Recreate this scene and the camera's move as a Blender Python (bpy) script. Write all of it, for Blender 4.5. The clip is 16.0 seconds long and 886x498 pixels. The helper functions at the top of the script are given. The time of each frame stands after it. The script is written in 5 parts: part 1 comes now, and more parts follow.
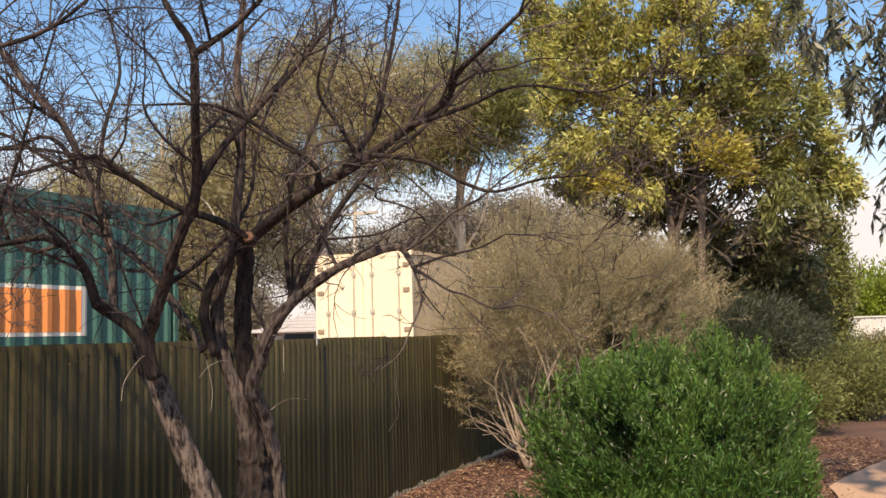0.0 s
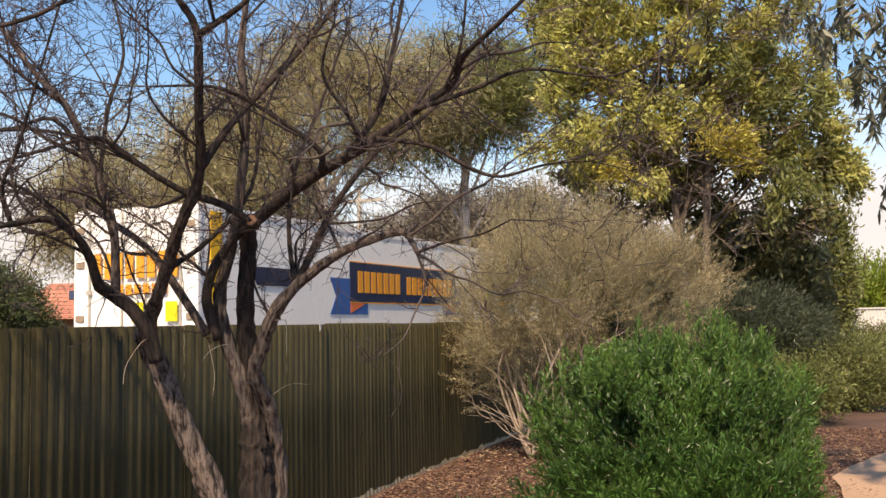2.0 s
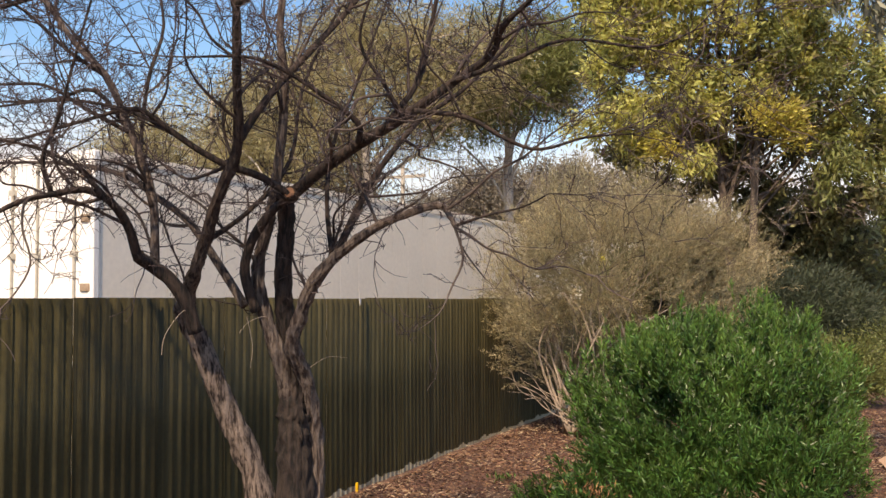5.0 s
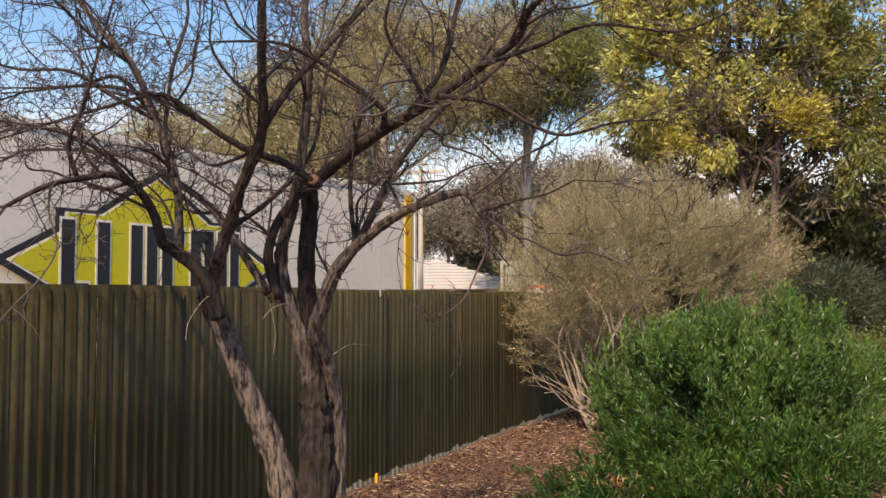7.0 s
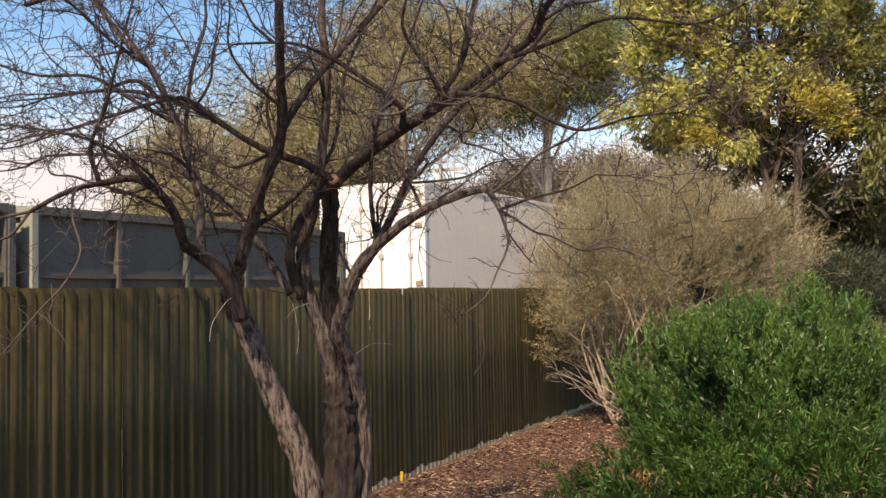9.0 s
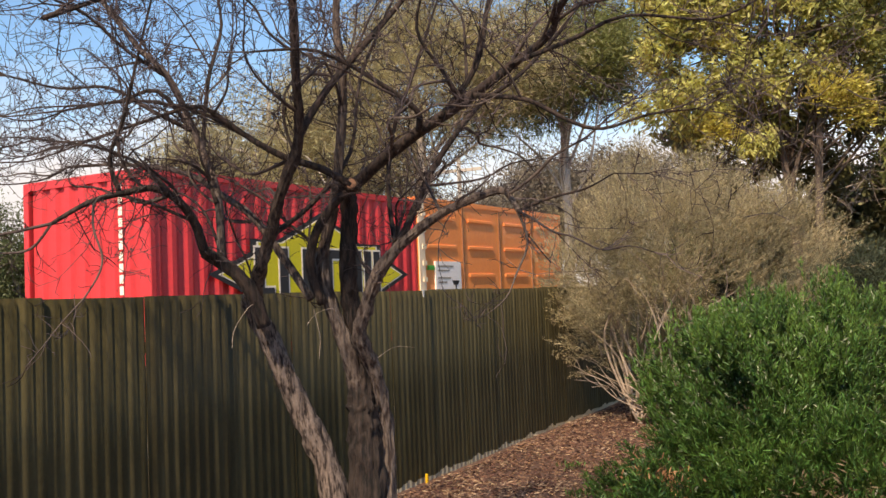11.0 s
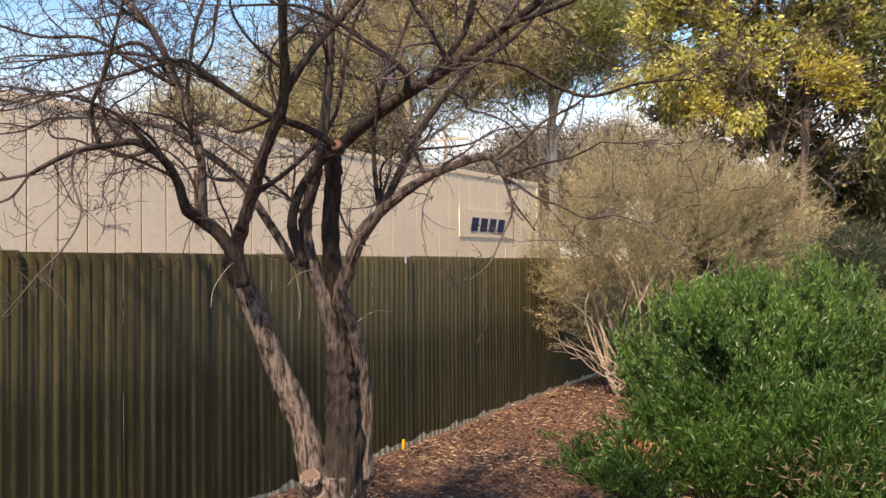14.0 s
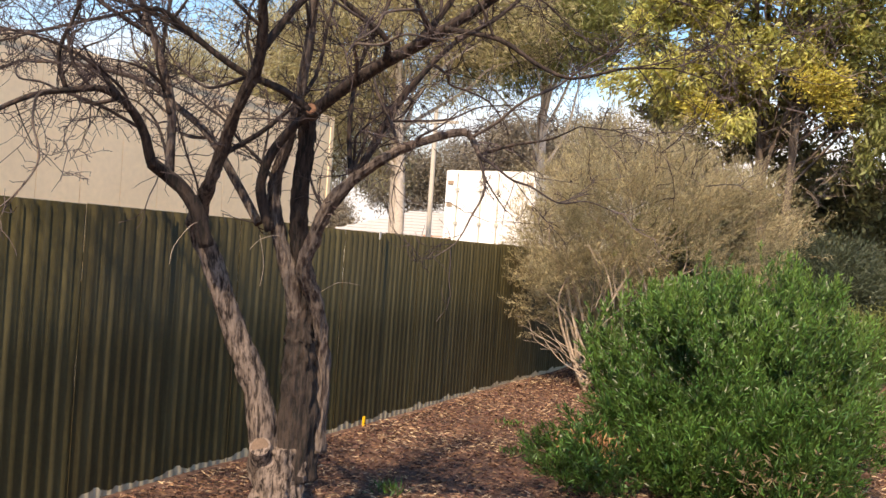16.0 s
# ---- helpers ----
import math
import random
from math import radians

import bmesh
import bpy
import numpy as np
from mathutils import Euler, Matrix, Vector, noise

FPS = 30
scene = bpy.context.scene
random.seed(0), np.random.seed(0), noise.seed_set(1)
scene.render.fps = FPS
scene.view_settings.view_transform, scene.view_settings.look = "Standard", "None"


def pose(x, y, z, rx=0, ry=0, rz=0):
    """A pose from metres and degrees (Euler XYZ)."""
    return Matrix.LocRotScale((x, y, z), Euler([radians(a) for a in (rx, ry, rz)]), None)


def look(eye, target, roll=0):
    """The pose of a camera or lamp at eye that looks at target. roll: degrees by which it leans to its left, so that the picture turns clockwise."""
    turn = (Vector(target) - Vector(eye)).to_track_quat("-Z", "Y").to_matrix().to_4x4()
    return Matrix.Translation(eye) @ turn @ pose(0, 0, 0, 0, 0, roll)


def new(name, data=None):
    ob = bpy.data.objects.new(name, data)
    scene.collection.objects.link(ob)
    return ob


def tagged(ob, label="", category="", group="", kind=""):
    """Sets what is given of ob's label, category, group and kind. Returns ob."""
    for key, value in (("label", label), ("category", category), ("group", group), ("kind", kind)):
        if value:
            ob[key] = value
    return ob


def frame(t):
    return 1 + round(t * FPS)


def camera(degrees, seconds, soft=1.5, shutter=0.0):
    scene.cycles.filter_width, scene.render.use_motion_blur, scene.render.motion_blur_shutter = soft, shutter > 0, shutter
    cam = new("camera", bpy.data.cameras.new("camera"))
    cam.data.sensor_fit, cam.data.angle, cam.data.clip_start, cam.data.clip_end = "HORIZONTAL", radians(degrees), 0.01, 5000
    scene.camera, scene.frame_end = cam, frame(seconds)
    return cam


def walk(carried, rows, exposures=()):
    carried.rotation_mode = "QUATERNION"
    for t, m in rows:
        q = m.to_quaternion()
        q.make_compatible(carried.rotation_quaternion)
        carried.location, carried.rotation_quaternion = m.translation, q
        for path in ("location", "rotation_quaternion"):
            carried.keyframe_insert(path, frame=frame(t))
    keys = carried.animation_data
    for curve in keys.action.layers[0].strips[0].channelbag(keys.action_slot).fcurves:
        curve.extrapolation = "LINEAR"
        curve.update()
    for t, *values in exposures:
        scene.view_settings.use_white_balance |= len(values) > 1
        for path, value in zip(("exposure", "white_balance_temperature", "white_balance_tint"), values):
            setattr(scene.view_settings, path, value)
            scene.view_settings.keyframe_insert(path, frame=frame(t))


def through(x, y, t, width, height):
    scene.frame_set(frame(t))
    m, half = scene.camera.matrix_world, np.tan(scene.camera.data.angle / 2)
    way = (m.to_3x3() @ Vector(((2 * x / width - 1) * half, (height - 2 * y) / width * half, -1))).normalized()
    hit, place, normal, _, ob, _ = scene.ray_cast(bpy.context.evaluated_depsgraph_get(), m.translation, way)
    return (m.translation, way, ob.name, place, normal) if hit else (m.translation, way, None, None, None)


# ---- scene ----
cam = camera(48.8, 16.0)
PATH = [
    (0, (-0.031, 0.404, 1.78), (1.847, 1.068, 1.959), -1.6),
    (0.5, (-0.036, 0.44, 1.77), (1.853, 1.078, 1.93), -1.2),
    (1, (-0.026, 0.431, 1.773), (1.855, 1.092, 1.93), -1.3),
    (1.5, (-0.026, 0.421, 1.772), (1.851, 1.094, 1.937), -1.0),
    (2, (0.0, 0.416, 1.768), (1.877, 1.089, 1.923), -1.1),
    (2.5, (0.008, 0.421, 1.765), (1.883, 1.104, 1.907), -1.5),
    (3, (0.025, 0.42, 1.773), (1.894, 1.116, 1.917), -1.9),
    (3.5, (0.017, 0.414, 1.77), (1.879, 1.129, 1.917), -2.0),
    (4, (0.041, 0.41, 1.757), (1.894, 1.153, 1.873), -0.9),
    (4.2, (0.047, 0.402, 1.759), (1.899, 1.151, 1.861), -0.7),
    (6.5, (0.068, 0.437, 1.72), (1.906, 1.214, 1.848), 0.2),
    (7, (0.061, 0.447, 1.704), (1.896, 1.237, 1.807), -0.1),
    (7.5, (0.068, 0.448, 1.712), (1.895, 1.258, 1.799), -0.5),
    (8, (0.057, 0.447, 1.707), (1.879, 1.267, 1.797), -0.6),
    (10.5, (0.082, 0.451, 1.711), (1.887, 1.305, 1.815), -2.1),
    (11, (0.07, 0.445, 1.716), (1.869, 1.312, 1.816), -2.3),
    (11.5, (0.081, 0.447, 1.705), (1.88, 1.315, 1.801), -2.4),
    (12, (0.084, 0.465, 1.703), (1.882, 1.337, 1.78), -1.8),
    (12.5, (0.104, 0.479, 1.705), (1.904, 1.349, 1.763), -1.8),
    (13, (0.116, 0.49, 1.703), (1.917, 1.357, 1.752), -1.2),
    (13.5, (0.121, 0.475, 1.699), (1.931, 1.324, 1.743), -0.7),
    (14, (0.106, 0.462, 1.693), (1.921, 1.301, 1.73), -0.5),
    (14.5, (0.111, 0.46, 1.698), (1.929, 1.294, 1.712), -0.1),
    (15, (0.08, 0.45, 1.694), (1.912, 1.252, 1.679), 0.1),
    (15.5, (0.084, 0.45, 1.68), (1.93, 1.218, 1.659), 1.5),
    (16, (0.236, 0.434, 1.655), (2.066, 1.241, 1.661), 3.9),
]
walk(cam, [(t, look(eye, target, roll)) for t, eye, target, roll in PATH], [(0.0, 0.36, 8200, 17), (12.3, 0.40, 8200, 17), (13.2, 0.66, 8200, 17), (16.0, 0.74, 8200, 17)])

# ---- world and sun ----
SUN_FROM = Vector((-0.67, -0.062, 0.74)).normalized()
world = bpy.data.worlds.new("world")
scene.world = world
world.use_nodes = True
wn, wl = world.node_tree.nodes, world.node_tree.links
wn.clear()
sky = wn.new("ShaderNodeTexSky")
sky.sky_type, sky.sun_disc = "NISHITA", False
sky.sun_elevation = math.asin(SUN_FROM.z)
sky.sun_rotation = math.atan2(SUN_FROM.x, SUN_FROM.y)
sky.air_density, sky.dust_density, sky.ozone_density = 1.0, 0.2, 2.0
tc = wn.new("ShaderNodeTexCoord")
stretch = wn.new("ShaderNodeMapping")
stretch.inputs["Scale"].default_value = (1.0, 1.0, 2.6)
cloud = wn.new("ShaderNodeTexNoise")
cloud.inputs["Scale"].default_value, cloud.inputs["Detail"].default_value, cloud.inputs["Roughness"].default_value = 3.2, 6.0, 0.55
split = wn.new("ShaderNodeSeparateXYZ")
wave = wn.new("ShaderNodeMath")
wave.operation = "MULTIPLY_ADD"
wave.inputs[1].default_value = -0.30
lower = wn.new("ShaderNodeMapRange")
lower.inputs["From Min"].default_value, lower.inputs["From Max"].default_value = -0.05, 0.05
lower.inputs["To Min"].default_value, lower.inputs["To Max"].default_value = 0.96, 0.0
mix = wn.new("ShaderNodeMix")
mix.data_type = "RGBA"
mix.inputs["B"].default_value = (4.6, 4.8, 5.3, 1)
bg = wn.new("ShaderNodeBackground")
bg.inputs["Strength"].default_value = 0.15
wo = wn.new("ShaderNodeOutputWorld")
wl.new(tc.outputs["Generated"], stretch.inputs["Vector"])
wl.new(stretch.outputs["Vector"], cloud.inputs["Vector"])
wl.new(tc.outputs["Generated"], split.inputs["Vector"])
wl.new(cloud.outputs["Fac"], wave.inputs[0])
wl.new(split.outputs["Z"], wave.inputs[2])
wl.new(wave.outputs["Value"], lower.inputs["Value"])
wl.new(lower.outputs["Result"], mix.inputs["Factor"])
tint = wn.new("ShaderNodeHueSaturation")
tint.inputs["Saturation"].default_value, tint.inputs["Value"].default_value = 1.25, 1.15
wl.new(sky.outputs["Color"], tint.inputs["Color"])
wl.new(tint.outputs["Color"], mix.inputs["A"])
wl.new(mix.outputs["Result"], bg.inputs["Color"])
wl.new(bg.outputs["Background"], wo.inputs["Surface"])

sun = new("sun", bpy.data.lights.new("sun", "SUN"))
sun.data.energy, sun.data.angle, sun.data.color = 5.0, radians(1.5), (1.0, 0.90, 0.76)
sun.matrix_world = look(SUN_FROM * 60, (0, 0, 0))


# ---- materials ----
def mat(name, color, rough=0.7, metal=0.0, vary=0.25, scale=6.0, fine=60.0, bump=0.2, island=0.0, each=0.0, spec=0.5, second=None):
    """Base colour with two scales of mottling, a bump, and tints per island or per object."""
    m = bpy.data.materials.new(name)
    m.use_nodes = True
    n, l = m.node_tree.nodes, m.node_tree.links
    p = n["Principled BSDF"]
    p.inputs["Roughness"].default_value, p.inputs["Metallic"].default_value = rough, metal
    p.inputs["Specular IOR Level"].default_value = spec
    co = n.new("ShaderNodeTexCoord")
    big, small = n.new("ShaderNodeTexNoise"), n.new("ShaderNodeTexNoise")
    big.inputs["Scale"].default_value, big.inputs["Detail"].default_value = scale, 5
    small.inputs["Scale"].default_value, small.inputs["Detail"].default_value = fine, 3
    l.new(co.outputs["Object"], big.inputs["Vector"])
    l.new(co.outputs["Object"], small.inputs["Vector"])
    add = n.new("ShaderNodeMath")
    add.operation = "ADD"
    l.new(big.outputs["Fac"], add.inputs[0])
    l.new(small.outputs["Fac"], add.inputs[1])
    r = n.new("ShaderNodeMapRange")
    r.inputs["From Min"].default_value, r.inputs["From Max"].default_value = 0.65, 1.35
    r.inputs["To Min"].default_value, r.inputs["To Max"].default_value = 0.0, 1.0
    l.new(add.outputs["Value"], r.inputs["Value"])
    mx = n.new("ShaderNodeMix")
    mx.data_type = "RGBA"
    lo = second if second else [c * (1 - vary) for c in color]
    hi = [min(1, c * (1 + vary * (0.4 if second else 1))) for c in color]
    mx.inputs["A"].default_value, mx.inputs["B"].default_value = (*lo, 1), (*hi, 1)
    l.new(r.outputs["Result"], mx.inputs["Factor"])
    out = mx.outputs["Result"]
    for amount, node, socket in ((island, "ShaderNodeNewGeometry", "Random Per Island"), (each, "ShaderNodeObjectInfo", "Random")):
        if amount:
            g = n.new(node)
            hsv = n.new("ShaderNodeHueSaturation")
            mr, mh = n.new("ShaderNodeMapRange"), n.new("ShaderNodeMapRange")
            mr.inputs["To Min"].default_value, mr.inputs["To Max"].default_value = 1 - amount, 1 + amount
            mh.inputs["To Min"].default_value, mh.inputs["To Max"].default_value = 0.5 - amount * 0.04, 0.5 + amount * 0.03
            l.new(g.outputs[socket], mr.inputs["Value"])
            l.new(g.outputs[socket], mh.inputs["Value"])
            l.new(mr.outputs["Result"], hsv.inputs["Value"])
            l.new(mh.outputs["Result"], hsv.inputs["Hue"])
            l.new(out, hsv.inputs["Color"])
            out = hsv.outputs["Color"]
    l.new(out, p.inputs["Base Color"])
    if bump:
        b = n.new("ShaderNodeBump")
        b.inputs["Strength"].default_value, b.inputs["Distance"].default_value = bump, 0.01
        l.new(small.outputs["Fac"], b.inputs["Height"])
        l.new(b.outputs["Normal"], p.inputs["Normal"])
    return m


def leafy(name, color, island=0.35, rough=0.5, through=0.35, second=None):
    """Leaf surface: diffuse with some light passing through."""
    m = mat(name, color, rough, 0, 0.2, 1.2, 25, 0, island=island, second=second)
    n, l = m.node_tree.nodes, m.node_tree.links
    p, o = n["Principled BSDF"], n["Material Output"]
    t = n.new("ShaderNodeBsdfTranslucent")
    l.new(p.inputs["Base Color"].links[0].from_socket, t.inputs["Color"])
    s = n.new("ShaderNodeMixShader")
    s.inputs["Fac"].default_value = through
    l.new(p.outputs["BSDF"], s.inputs[1])
    l.new(t.outputs["BSDF"], s.inputs[2])
    l.new(s.outputs["Shader"], o.inputs["Surface"])
    return m


def fence_paint():
    """Olive paint with rubbed vertical streaks that also hold light on the ridges, and a limed edge at the foot."""
    m = mat("fence_paint", (0.047, 0.039, 0.0155), 0.58, 0, 0.3, 2.2, 30, 0.15, each=0.10, spec=0.25)
    n, l = m.node_tree.nodes, m.node_tree.links
    p = n["Principled BSDF"]
    old = p.inputs["Base Color"].links[0].from_socket
    co = n.new("ShaderNodeTexCoord")
    mp = n.new("ShaderNodeMapping")
    mp.inputs["Scale"].default_value = (13, 13, 0.55)
    l.new(co.outputs["Object"], mp.inputs["Vector"])
    st = n.new("ShaderNodeTexNoise")
    st.inputs["Scale"].default_value, st.inputs["Detail"].default_value = 1.0, 6
    l.new(mp.outputs["Vector"], st.inputs["Vector"])
    sr = n.new("ShaderNodeMapRange")
    sr.inputs["From Min"].default_value, sr.inputs["From Max"].default_value = 0.47, 0.68
    sr.inputs["To Max"].default_value = 0.62
    l.new(st.outputs["Fac"], sr.inputs["Value"])
    # streak tone: part weathering, part light on the ridges put into the paint
    m1 = n.new("ShaderNodeMix")
    m1.data_type = "RGBA"
    m1.inputs["B"].default_value = (0.155, 0.128, 0.060, 1)
    l.new(old, m1.inputs["A"])
    sp = n.new("ShaderNodeSeparateXYZ")
    l.new(co.outputs["Object"], sp.inputs["Vector"])
    # the streaks come and go in soft patches
    patch, both = n.new("ShaderNodeTexNoise"), n.new("ShaderNodeMath")
    both.operation, both.use_clamp = "MULTIPLY", True
    patch.inputs["Scale"].default_value, patch.inputs["Detail"].default_value = 1.6, 5
    l.new(co.outputs["Object"], patch.inputs["Vector"])
    l.new(sr.outputs["Result"], both.inputs[0])
    l.new(patch.outputs["Fac"], both.inputs[1])
    l.new(both.outputs["Value"], m1.inputs["Factor"])
    edge = n.new("ShaderNodeTexNoise")
    edge.inputs["Scale"].default_value, edge.inputs["Detail"].default_value = 7.0, 6
    l.new(co.outputs["Object"], edge.inputs["Vector"])
    ed = n.new("ShaderNodeMath")
    ed.operation = "MULTIPLY_ADD"
    ed.inputs[1].default_value, ed.inputs[2].default_value = 0.15, -0.048
    l.new(edge.outputs["Fac"], ed.inputs[0])
    ls = n.new("ShaderNodeMath")
    ls.operation = "LESS_THAN"
    l.new(sp.outputs["Z"], ls.inputs[0])
    l.new(ed.outputs["Value"], ls.inputs[1])
    m2 = n.new("ShaderNodeMix")
    m2.data_type = "RGBA"
    m2.inputs["B"].default_value = (0.46, 0.40, 0.28, 1)
    l.new(ls.outputs["Value"], m2.inputs["Factor"])
    l.new(m1.outputs["Result"], m2.inputs["A"])
    l.new(m2.outputs["Result"], p.inputs["Base Color"])
    return m


def bark(name, pale, dark, upper):
    """Fissured bark: long dark furrows between pale grey plates, turning to another brown higher up."""
    m = mat(name, pale, 0.9, 0, 0.3, 5, 60, 0.0, second=[c * 0.55 for c in pale])
    n, l = m.node_tree.nodes, m.node_tree.links
    p = n["Principled BSDF"]
    old = p.inputs["Base Color"].links[0].from_socket
    co, mp, tx, rg = n.new("ShaderNodeTexCoord"), n.new("ShaderNodeMapping"), n.new("ShaderNodeTexNoise"), n.new("ShaderNodeMapRange")
    mp.inputs["Scale"].default_value = (46, 46, 8.0)
    tx.inputs["Scale"].default_value, tx.inputs["Detail"].default_value, tx.inputs["Roughness"].default_value = 1.0, 5, 0.6
    rg.inputs["From Min"].default_value, rg.inputs["From Max"].default_value = 0.40, 0.56
    l.new(co.outputs["Object"], mp.inputs["Vector"])
    l.new(mp.outputs["Vector"], tx.inputs["Vector"])
    l.new(tx.outputs["Fac"], rg.inputs["Value"])
    x = n.new("ShaderNodeMix")
    x.data_type = "RGBA"
    x.inputs["A"].default_value = (*dark, 1)
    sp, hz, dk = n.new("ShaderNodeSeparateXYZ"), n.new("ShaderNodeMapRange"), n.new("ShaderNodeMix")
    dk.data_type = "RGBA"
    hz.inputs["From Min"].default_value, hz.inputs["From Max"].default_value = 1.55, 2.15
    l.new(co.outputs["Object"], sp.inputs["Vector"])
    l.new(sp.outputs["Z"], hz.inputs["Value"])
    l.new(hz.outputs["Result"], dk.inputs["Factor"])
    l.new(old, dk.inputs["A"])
    dk.inputs["B"].default_value = (*upper, 1)
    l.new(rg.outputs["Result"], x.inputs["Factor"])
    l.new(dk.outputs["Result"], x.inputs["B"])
    l.new(x.outputs["Result"], p.inputs["Base Color"])
    b = n.new("ShaderNodeBump")
    b.inputs["Strength"].default_value, b.inputs["Distance"].default_value = 1.0, 0.02
    l.new(tx.outputs["Fac"], b.inputs["Height"])
    l.new(b.outputs["Normal"], p.inputs["Normal"])
    return m


FENCE = fence_paint()
MULCH = mat("mulch_ground", (0.130, 0.068, 0.045), 0.95, 0, 0.5, 1.5, 45, 0.8, second=(0.040, 0.023, 0.016))
CHIP = mat("bark_chips", (0.165, 0.086, 0.058), 0.9, 0, 0.35, 8, 80, 0.3, island=0.9)
LITTER = mat("dry_litter", (0.37, 0.265, 0.175), 0.85, 0, 0.3, 8, 80, 0.2, island=0.5)
SAND = mat("sandy_path", (0.43, 0.275, 0.175), 0.95, 0, 0.2, 1.2, 60, 0.4)
BALLAST = mat("ballast", (0.26, 0.23, 0.20), 0.95, 0, 0.45, 3, 25, 0.9)
STEEL = mat("rail_steel", (0.20, 0.14, 0.10), 0.5, 0.8, 0.3, 5, 60, 0.2)
SLEEPER = mat("sleeper_concrete", (0.42, 0.40, 0.37), 0.9, 0, 0.25, 4, 50, 0.3)
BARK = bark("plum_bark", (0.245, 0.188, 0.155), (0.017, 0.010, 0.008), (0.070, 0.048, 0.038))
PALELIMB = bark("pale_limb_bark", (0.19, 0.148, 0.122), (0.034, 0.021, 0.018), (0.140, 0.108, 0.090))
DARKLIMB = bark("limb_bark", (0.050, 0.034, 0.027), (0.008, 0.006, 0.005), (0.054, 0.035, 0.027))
TWIG = mat("twig_bark", (0.050, 0.034, 0.034), 0.8, 0, 0.3, 6, 60, 0.1, island=0.7)
TWIGWOOD = mat("side_branch_bark", (0.060, 0.043, 0.037), 0.85, 0, 0.45, 5, 60, 0.3, each=0.5)
GREYTWIG = mat("grey_twig_bark", (0.22, 0.175, 0.14), 0.85, 0, 0.35, 4, 40, 0.1, island=0.5)
CUTWOOD = mat("cut_wood", (0.125, 0.082, 0.056), 0.85, 0, 0.3, 18, 90, 0.3)
FRESHCUT = mat("fresh_cut_wood", (0.30, 0.15, 0.085), 0.85, 0, 0.35, 18, 90, 0.3)
PALEBARK = mat("pale_bark", (0.34, 0.27, 0.21), 0.85, 0, 0.35, 5, 40, 0.5)
GUMBARK = mat("gum_bark", (0.42, 0.37, 0.32), 0.8, 0, 0.4, 2, 20, 0.4)
DARKBARK = mat("dark_bark", (0.10, 0.075, 0.06), 0.9, 0, 0.4, 5, 40, 0.6)
L_GREEN = leafy("shrub_leaf", (0.104, 0.196, 0.040), 0.7, 0.4, 0.32, second=(0.021, 0.060, 0.016))
L_LIT_TIP = leafy("lit_tip_leaf", (0.165, 0.275, 0.060), 0.5, 0.4, 0.4, second=(0.08, 0.165, 0.036))
L_DRY = leafy("dry_needle", (0.47, 0.385, 0.23), 0.55, 0.7, 0.32, second=(0.18, 0.17, 0.095))
L_YELLOW = leafy("yellow_leaf", (0.56, 0.52, 0.17), 0.6, 0.5, 0.5, second=(0.30, 0.31, 0.10))
L_GOLD = leafy("gold_leaf", (0.56, 0.47, 0.10), 0.5, 0.5, 0.5, second=(0.36, 0.32, 0.08))
L_OLIVE = leafy("olive_leaf", (0.50, 0.44, 0.25), 0.5, 0.6, 0.5, second=(0.28, 0.26, 0.14))
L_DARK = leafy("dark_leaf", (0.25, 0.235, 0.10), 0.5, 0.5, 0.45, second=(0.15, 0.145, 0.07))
L_GREY = leafy("blue_grey_leaf", (0.085, 0.105, 0.055), 0.4, 0.6, 0.3, second=(0.038, 0.050, 0.032))
L_GUM = leafy("gum_leaf", (0.15, 0.15, 0.095), 0.5, 0.45, 0.3, second=(0.075, 0.085, 0.055))
L_FAR = leafy("far_gum_leaf", (0.25, 0.215, 0.155), 0.35, 0.7, 0.3, second=(0.17, 0.15, 0.12))
L_LIME = leafy("conifer_leaf", (0.28, 0.34, 0.04), 0.35, 0.5, 0.35, second=(0.13, 0.20, 0.03))
L_MID = leafy("mid_leaf", (0.26, 0.27, 0.09), 0.5, 0.5, 0.45, second=(0.13, 0.15, 0.05))
L_GARDEN = leafy("garden_leaf", (0.125, 0.150, 0.060), 0.5, 0.5, 0.4, second=(0.060, 0.080, 0.034))
L_DEAD = leafy("dead_leaf", (0.42, 0.21, 0.10), 0.4, 0.7, 0.3)
L_BROWN = leafy("brown_leaf", (0.19, 0.135, 0.07), 0.4, 0.7, 0.25)
WHITEMETAL = mat("white_sheet", (0.62, 0.62, 0.60), 0.6, 0, 0.08, 2, 20, 0.05)
ROOFTILE = mat("terracotta", (0.44, 0.18, 0.12), 0.8, 0, 0.25, 3, 20, 0.4, each=0.12)
BRICKWALL = mat("house_wall", (0.50, 0.32, 0.22), 0.9, 0, 0.2, 3, 30, 0.3)
WHITEWALL = mat("white_wall", (0.78, 0.76, 0.72), 0.8, 0, 0.08, 1, 15, 0.1)
GREYROOF = mat("grey_roof", (0.44, 0.42, 0.40), 0.6, 0, 0.12, 1, 15, 0.1)
SOLAR = mat("solar_glass", (0.05, 0.06, 0.09), 0.2, 0, 0.2, 3, 20, 0)
ORANGEWALL = mat("orange_door", (0.62, 0.26, 0.12), 0.7)
POLE = mat("pole_concrete", (0.52, 0.48, 0.42), 0.9, 0, 0.15, 2, 30, 0.2)


def paint(name, c, vary=0.1, rough=0.45):
    return mat(name, c, rough, 0, vary, 0.9, 14, 0.08)


